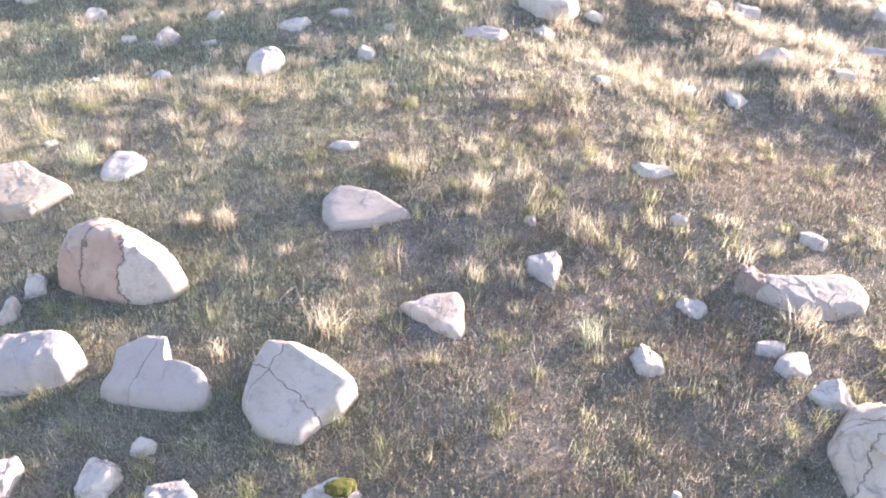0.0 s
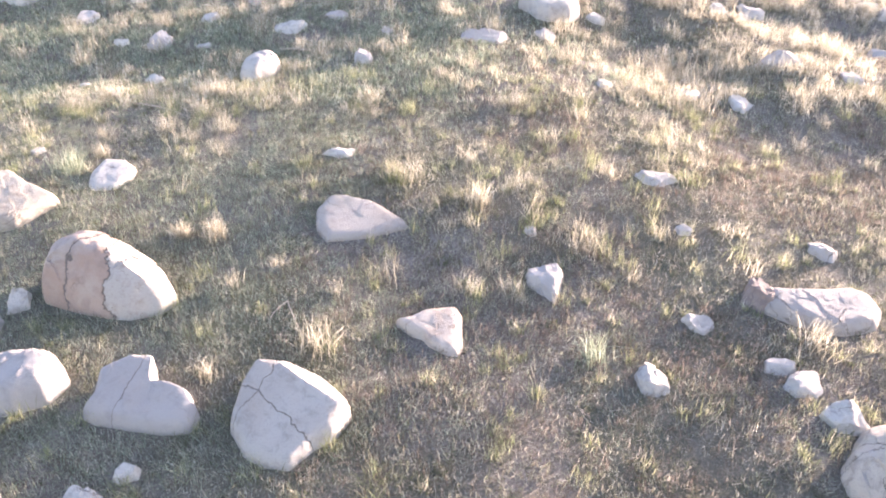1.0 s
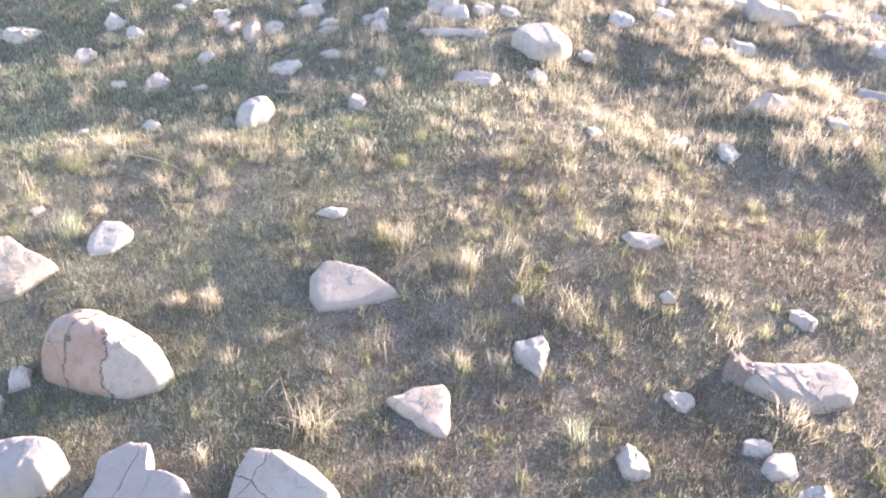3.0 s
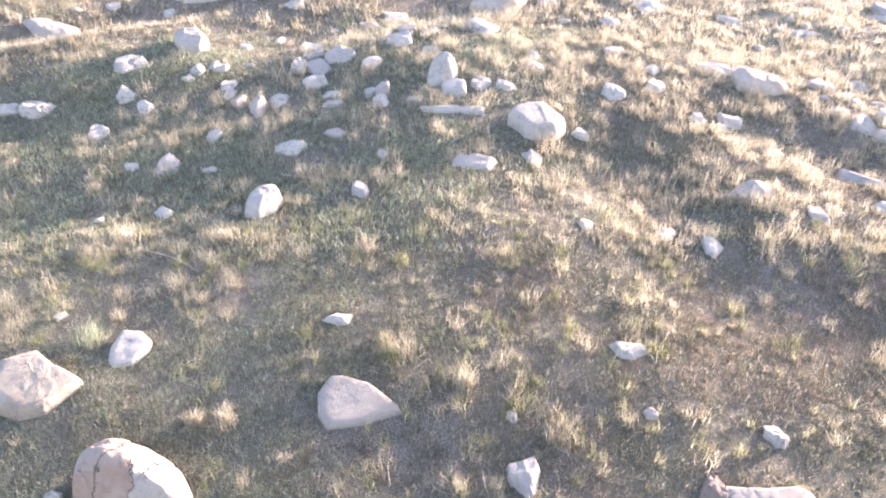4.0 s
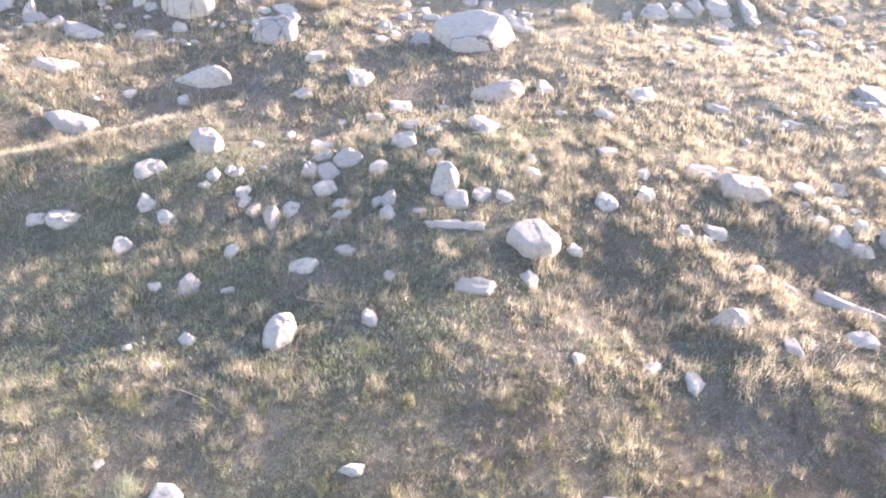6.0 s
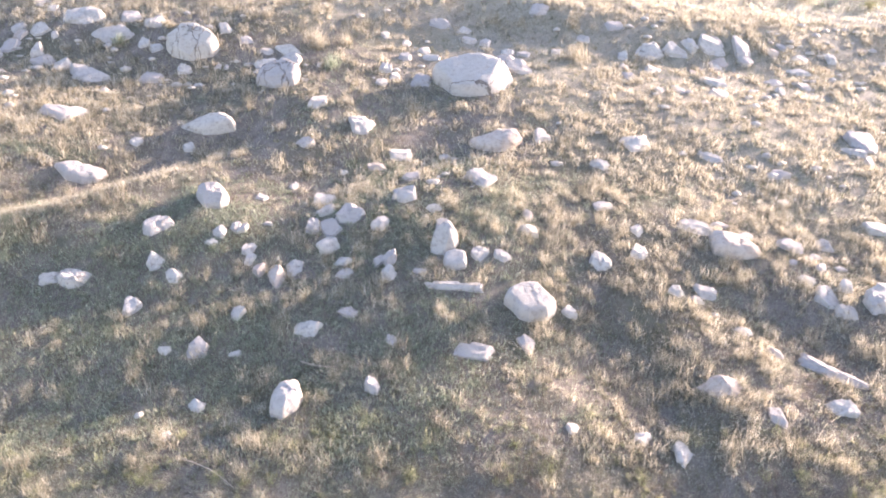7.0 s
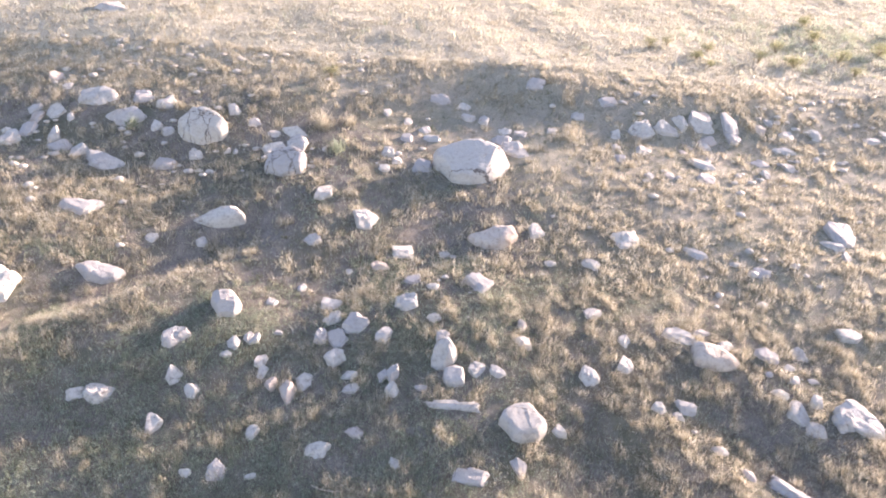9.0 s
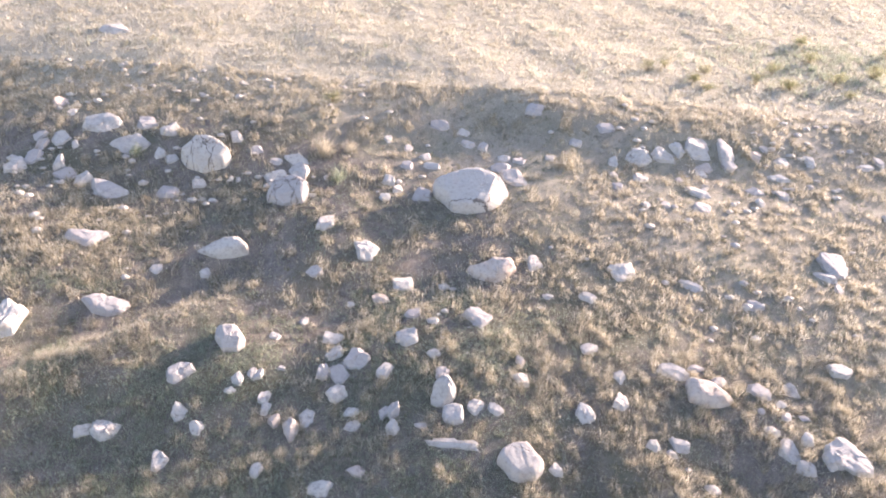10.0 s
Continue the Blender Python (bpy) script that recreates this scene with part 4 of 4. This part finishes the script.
stuff("green_grass", "low green and olive grass growing between the straw", GREEN, [
    blades(rng, *scatter(rng, 3, 13, 165, green_share), 14, 0.10, 0.006, 0.6, 1, 0.06),
    blades(rng, *scatter(rng, 13, 26, 110, green_share), 11, 0.14, 0.017, 0.6, 1, 0.08),
    blades(rng, *scatter(rng, 26, 44, 16, green_share), 9, 0.16, 0.02, 0.5, 1, 0.08),
    blades(rng, *scatter(rng, 44, 62, 6, green_share), 12, 0.40, 0.04, 0.4, 1, 0.15)])
stuff("brown_weeds", "reddish-brown dried weeds on the lower slope", BROWN, [
    blades(rng, *scatter(rng, 3, 13, 95, brown_share), 10, 0.13, 0.006, 0.7, 2, 0.05),
    blades(rng, *scatter(rng, 13, 23, 13, brown_share), 9, 0.17, 0.011, 0.5, 1, 0.05)])


# ---- shrubs on the upper slope ----
def part(name, points, faces, material, parent, label=""):
    ob = new(name, mesh_of(name, points, faces, material))
    ob.parent = parent
    return tagged(ob, label) if label else ob


def tube(line, radii, sides=5):
    """A tapered round stem along a line of points."""
    rings = []
    for i, p in enumerate(line):
        way = (line[min(i + 1, len(line) - 1)] - line[max(i - 1, 0)]).normalized()
        u = way.orthogonal().normalized()
        v = way.cross(u)
        rings += [p + radii[i] * (math.cos(a) * u + math.sin(a) * v) for a in (2 * math.pi * k / sides for k in range(sides))]
    faces = [(i * sides + k, i * sides + (k + 1) % sides, (i + 1) * sides + (k + 1) % sides, (i + 1) * sides + k) for i in range(len(line) - 1) for k in range(sides)]
    return np.array(rings), np.array(faces)


def shrub(x, y, wide, tall, seed, material=None, label="low olive-green shrub on the dry upper slope"):
    rng = np.random.default_rng(seed)
    base = new("shrub")
    base.location = (x, y, float(height(x, y)) - 0.02)
    stems, at, ends = [], 0, []
    for k in range(9):
        a, lean = rng.uniform(0, 6.28), rng.uniform(0.1, 0.9)
        tip = Vector((math.cos(a) * wide / 2 * lean, math.sin(a) * wide / 2 * lean, tall * rng.uniform(0.6, 0.95)))
        line = [Vector((0, 0, 0)), tip * 0.45 + Vector((0, 0, 0.08 * tall)), tip]
        p, f = tube(line, (0.02, 0.013, 0.005))
        stems.append((p, f + at))
        at += len(p)
        ends.append(tip)
    part("stems", np.concatenate([p for p, _ in stems]), np.concatenate([f for _, f in stems]), BROWN, base)
    n = 900
    tips = np.array([list(v) for v in ends])[rng.integers(0, len(ends), n)]
    c = tips * rng.uniform(0.45, 1.05, (n, 1)) + rng.normal(0, 1, (n, 3)) * (0.13 * wide, 0.13 * wide, 0.13 * tall)
    c[:, 2] = np.maximum(c[:, 2], 0.02)
    a, b = rng.normal(0, 1, (2, n, 3))
    leaf = 0.05 * wide
    a, b = a / np.linalg.norm(a, axis=1)[:, None] * leaf * 0.35, b / np.linalg.norm(b, axis=1)[:, None] * leaf
    b[:, 2] = np.abs(b[:, 2])
    part("foliage", np.stack([c - a, c + a, c + b], 1).reshape(-1, 3), np.arange(3 * n).reshape(-1, 3), material or SAGE, base)
    return tagged(base, label, "shrub", group="shrubs on the upper slope")


shrub(14.08, 46.83, 1.1, 0.8, 1)
shrub(15.43, 47.41, 0.9, 0.7, 2)
shrub(16.85, 45.60, 1.2, 0.6, 3)
shrub(18.16, 47.27, 1.0, 0.6, 4)
shrub(17.44, 44.59, 0.9, 0.5, 5)
shrub(21.26, 46.15, 1.0, 0.8, 6)
shrub(23.35, 48.39, 1.3, 0.9, 7)
shrub(23.57, 45.93, 1.6, 0.8, 8)
shrub(27.15, 47.20, 1.4, 0.9, 9)
shrub(27.23, 51.06, 1.5, 0.9, 10)
shrub(28.12, 54.49, 1.6, 0.8, 11)
shrub(27.25, 45.11, 1.1, 0.6, 12)
shrub(30.90, 48.94, 1.6, 1.0, 13)
shrub(34.50, 53.50, 1.5, 0.9, 14)
shrub(-6.03, 39.06, 1.0, 0.7, 15, label="small dark olive shrub at the edge of the rocks")


# ---- large tussocks ----
def tussock(x, y, tall, each, seed, material, label):
    rng = np.random.default_rng(seed)
    spread = 0.22 * tall
    p, f = blades(rng, np.array([x]), np.array([y]), each, tall, 0.018 if y > 14 else 0.008, 0.5, 2, spread)
    base = Vector((x, y, float(height(x, y))))
    ob = new("grass_tussock", mesh_of("grass_tussock", p - np.array(base), f, material))
    ob.location = base
    return tagged(ob, label, "grass", group="large tussocks")


tussock(-5.99, 34.96, 1.1, 260, 1, STRAW, "tall pale yellow-green tussock of bunch grass")
tussock(-4.70, 35.40, 0.8, 200, 2, STRAW, "tall pale yellow-green tussock of bunch grass")
tussock(-15.33, 33.92, 0.8, 260, 3, GREEN, "green tussock growing against a boulder")
tussock(7.08, 35.32, 0.7, 160, 4, STRAW, "pale straw tussock among stones")
tussock(-5.00, 33.00, 0.7, 160, 5, GREEN, "olive tussock among stones")
tussock(-1.42, 6.94, 0.46, 120, 6, STRAW, "upright yellow tussock beside a white boulder")
tussock(-2.60, 6.55, 0.28, 90, 7, STRAW, "small golden tuft beside a notched boulder")
tussock(-3.70, 9.02, 0.30, 230, 8, STRAW, "spreading sunlit tuft of straw behind a boulder")
tussock(-3.20, 9.00, 0.28, 220, 9, STRAW, "spreading sunlit tuft of straw behind a boulder")
tussock(-5.95, 10.60, 0.40, 220, 10, GREEN, "green and yellow tuft beside a white rock")
tussock(-5.75, 11.20, 0.36, 200, 11, STRAW, "green and yellow tuft beside a white rock")
tussock(0.55, 9.60, 0.5, 240, 12, STRAW, "tall straw tussock on the open slope")
tussock(4.45, 7.05, 0.36, 160, 13, STRAW, "straw tuft growing over a flat slab")
tussock(1.78, 6.80, 0.32, 130, 14, GREEN, "small green-gold tuft on bare soil")


# ---- dead sticks ----
def stick(a, b, thick, bend, label="pale dead stem lying in the grass"):
    pa, pb = (Vector((x, y, float(height(x, y)) + lift)) for x, y, lift in (a, b))
    side = Vector((pb.y - pa.y, pa.x - pb.x, 0)) * bend
    line = [pa.lerp(pb, t) + side * math.sin(math.pi * t) + Vector((0, 0, 0.03 * math.sin(math.pi * t))) for t in (0, 0.25, 0.5, 0.75, 1)]
    p, f = tube(line, [0.6 * thick, 0.6 * thick, 0.5 * thick, 0.4 * thick, 0.2 * thick])
    ob = new("dead_stick", mesh_of("dead_stick", p - np.array(pa), f, DEADWOOD))
    ob.location = pa
    return tagged(ob, label, "stick", group="dead sticks")


stick((-1.92, 7.66, 0.02), (-1.52, 6.9, 0.05), 0.010, 0.03)
stick((-1.92, 7.63, 0.03), (-2.1, 7.24, 0.03), 0.010, 0.05)
stick((-3.76, 16.25, 0.05), (-2.75, 16.0, 0.05), 0.025, 0.12)
stick((-6.1, 13.2, 0.05), (-4.6, 12.4, 0.05), 0.022, -0.06)

# ---- stones too small to count, in the belt of rocks ----
rng = np.random.default_rng(77)
unit, tri = sphere(1)
pieces = []


def belt(x, y):
    """Small stones lie thickest in the belt and round the heap in the middle."""
    field = 0.5 + 0.5 * bumps(x, y, 4.0, 61)
    up = 0.25 + 0.75 * np.clip(smooth(-x, 2, 8) + smooth(x, 8, 14), 0, 1)
    heap = np.exp(-((x + 2) / 6.0) ** 2 - ((y - 20.5) / 3.5) ** 2)
    return np.clip(smooth(field, 0.25, 0.8) * np.where(y > 24, up, 0.2 + 0.8 * heap), 0, 1)


for low, high, density in ((13, 24, 0.5), (24, 31, 0.4), (31, 42, 1.1)):
    for x, y in zip(*scatter(rng, low, high, density, belt)):
        size = rng.uniform(0.05, 0.15) if high < 25 else rng.uniform(0.08, 0.30)
        p = unit * rng.uniform(0.75, 1.2, (len(unit), 1)) * (size, size * rng.uniform(0.6, 1.1), size * rng.uniform(0.35, 0.6))
        pieces.append((p + (x, y, float(height(x, y)) + 0.1 * size), tri))
stones = stuff("scattered_stones", "small pale stones strewn through the rock belt", WHITE_STONE, pieces)
stones["category"] = "stones"
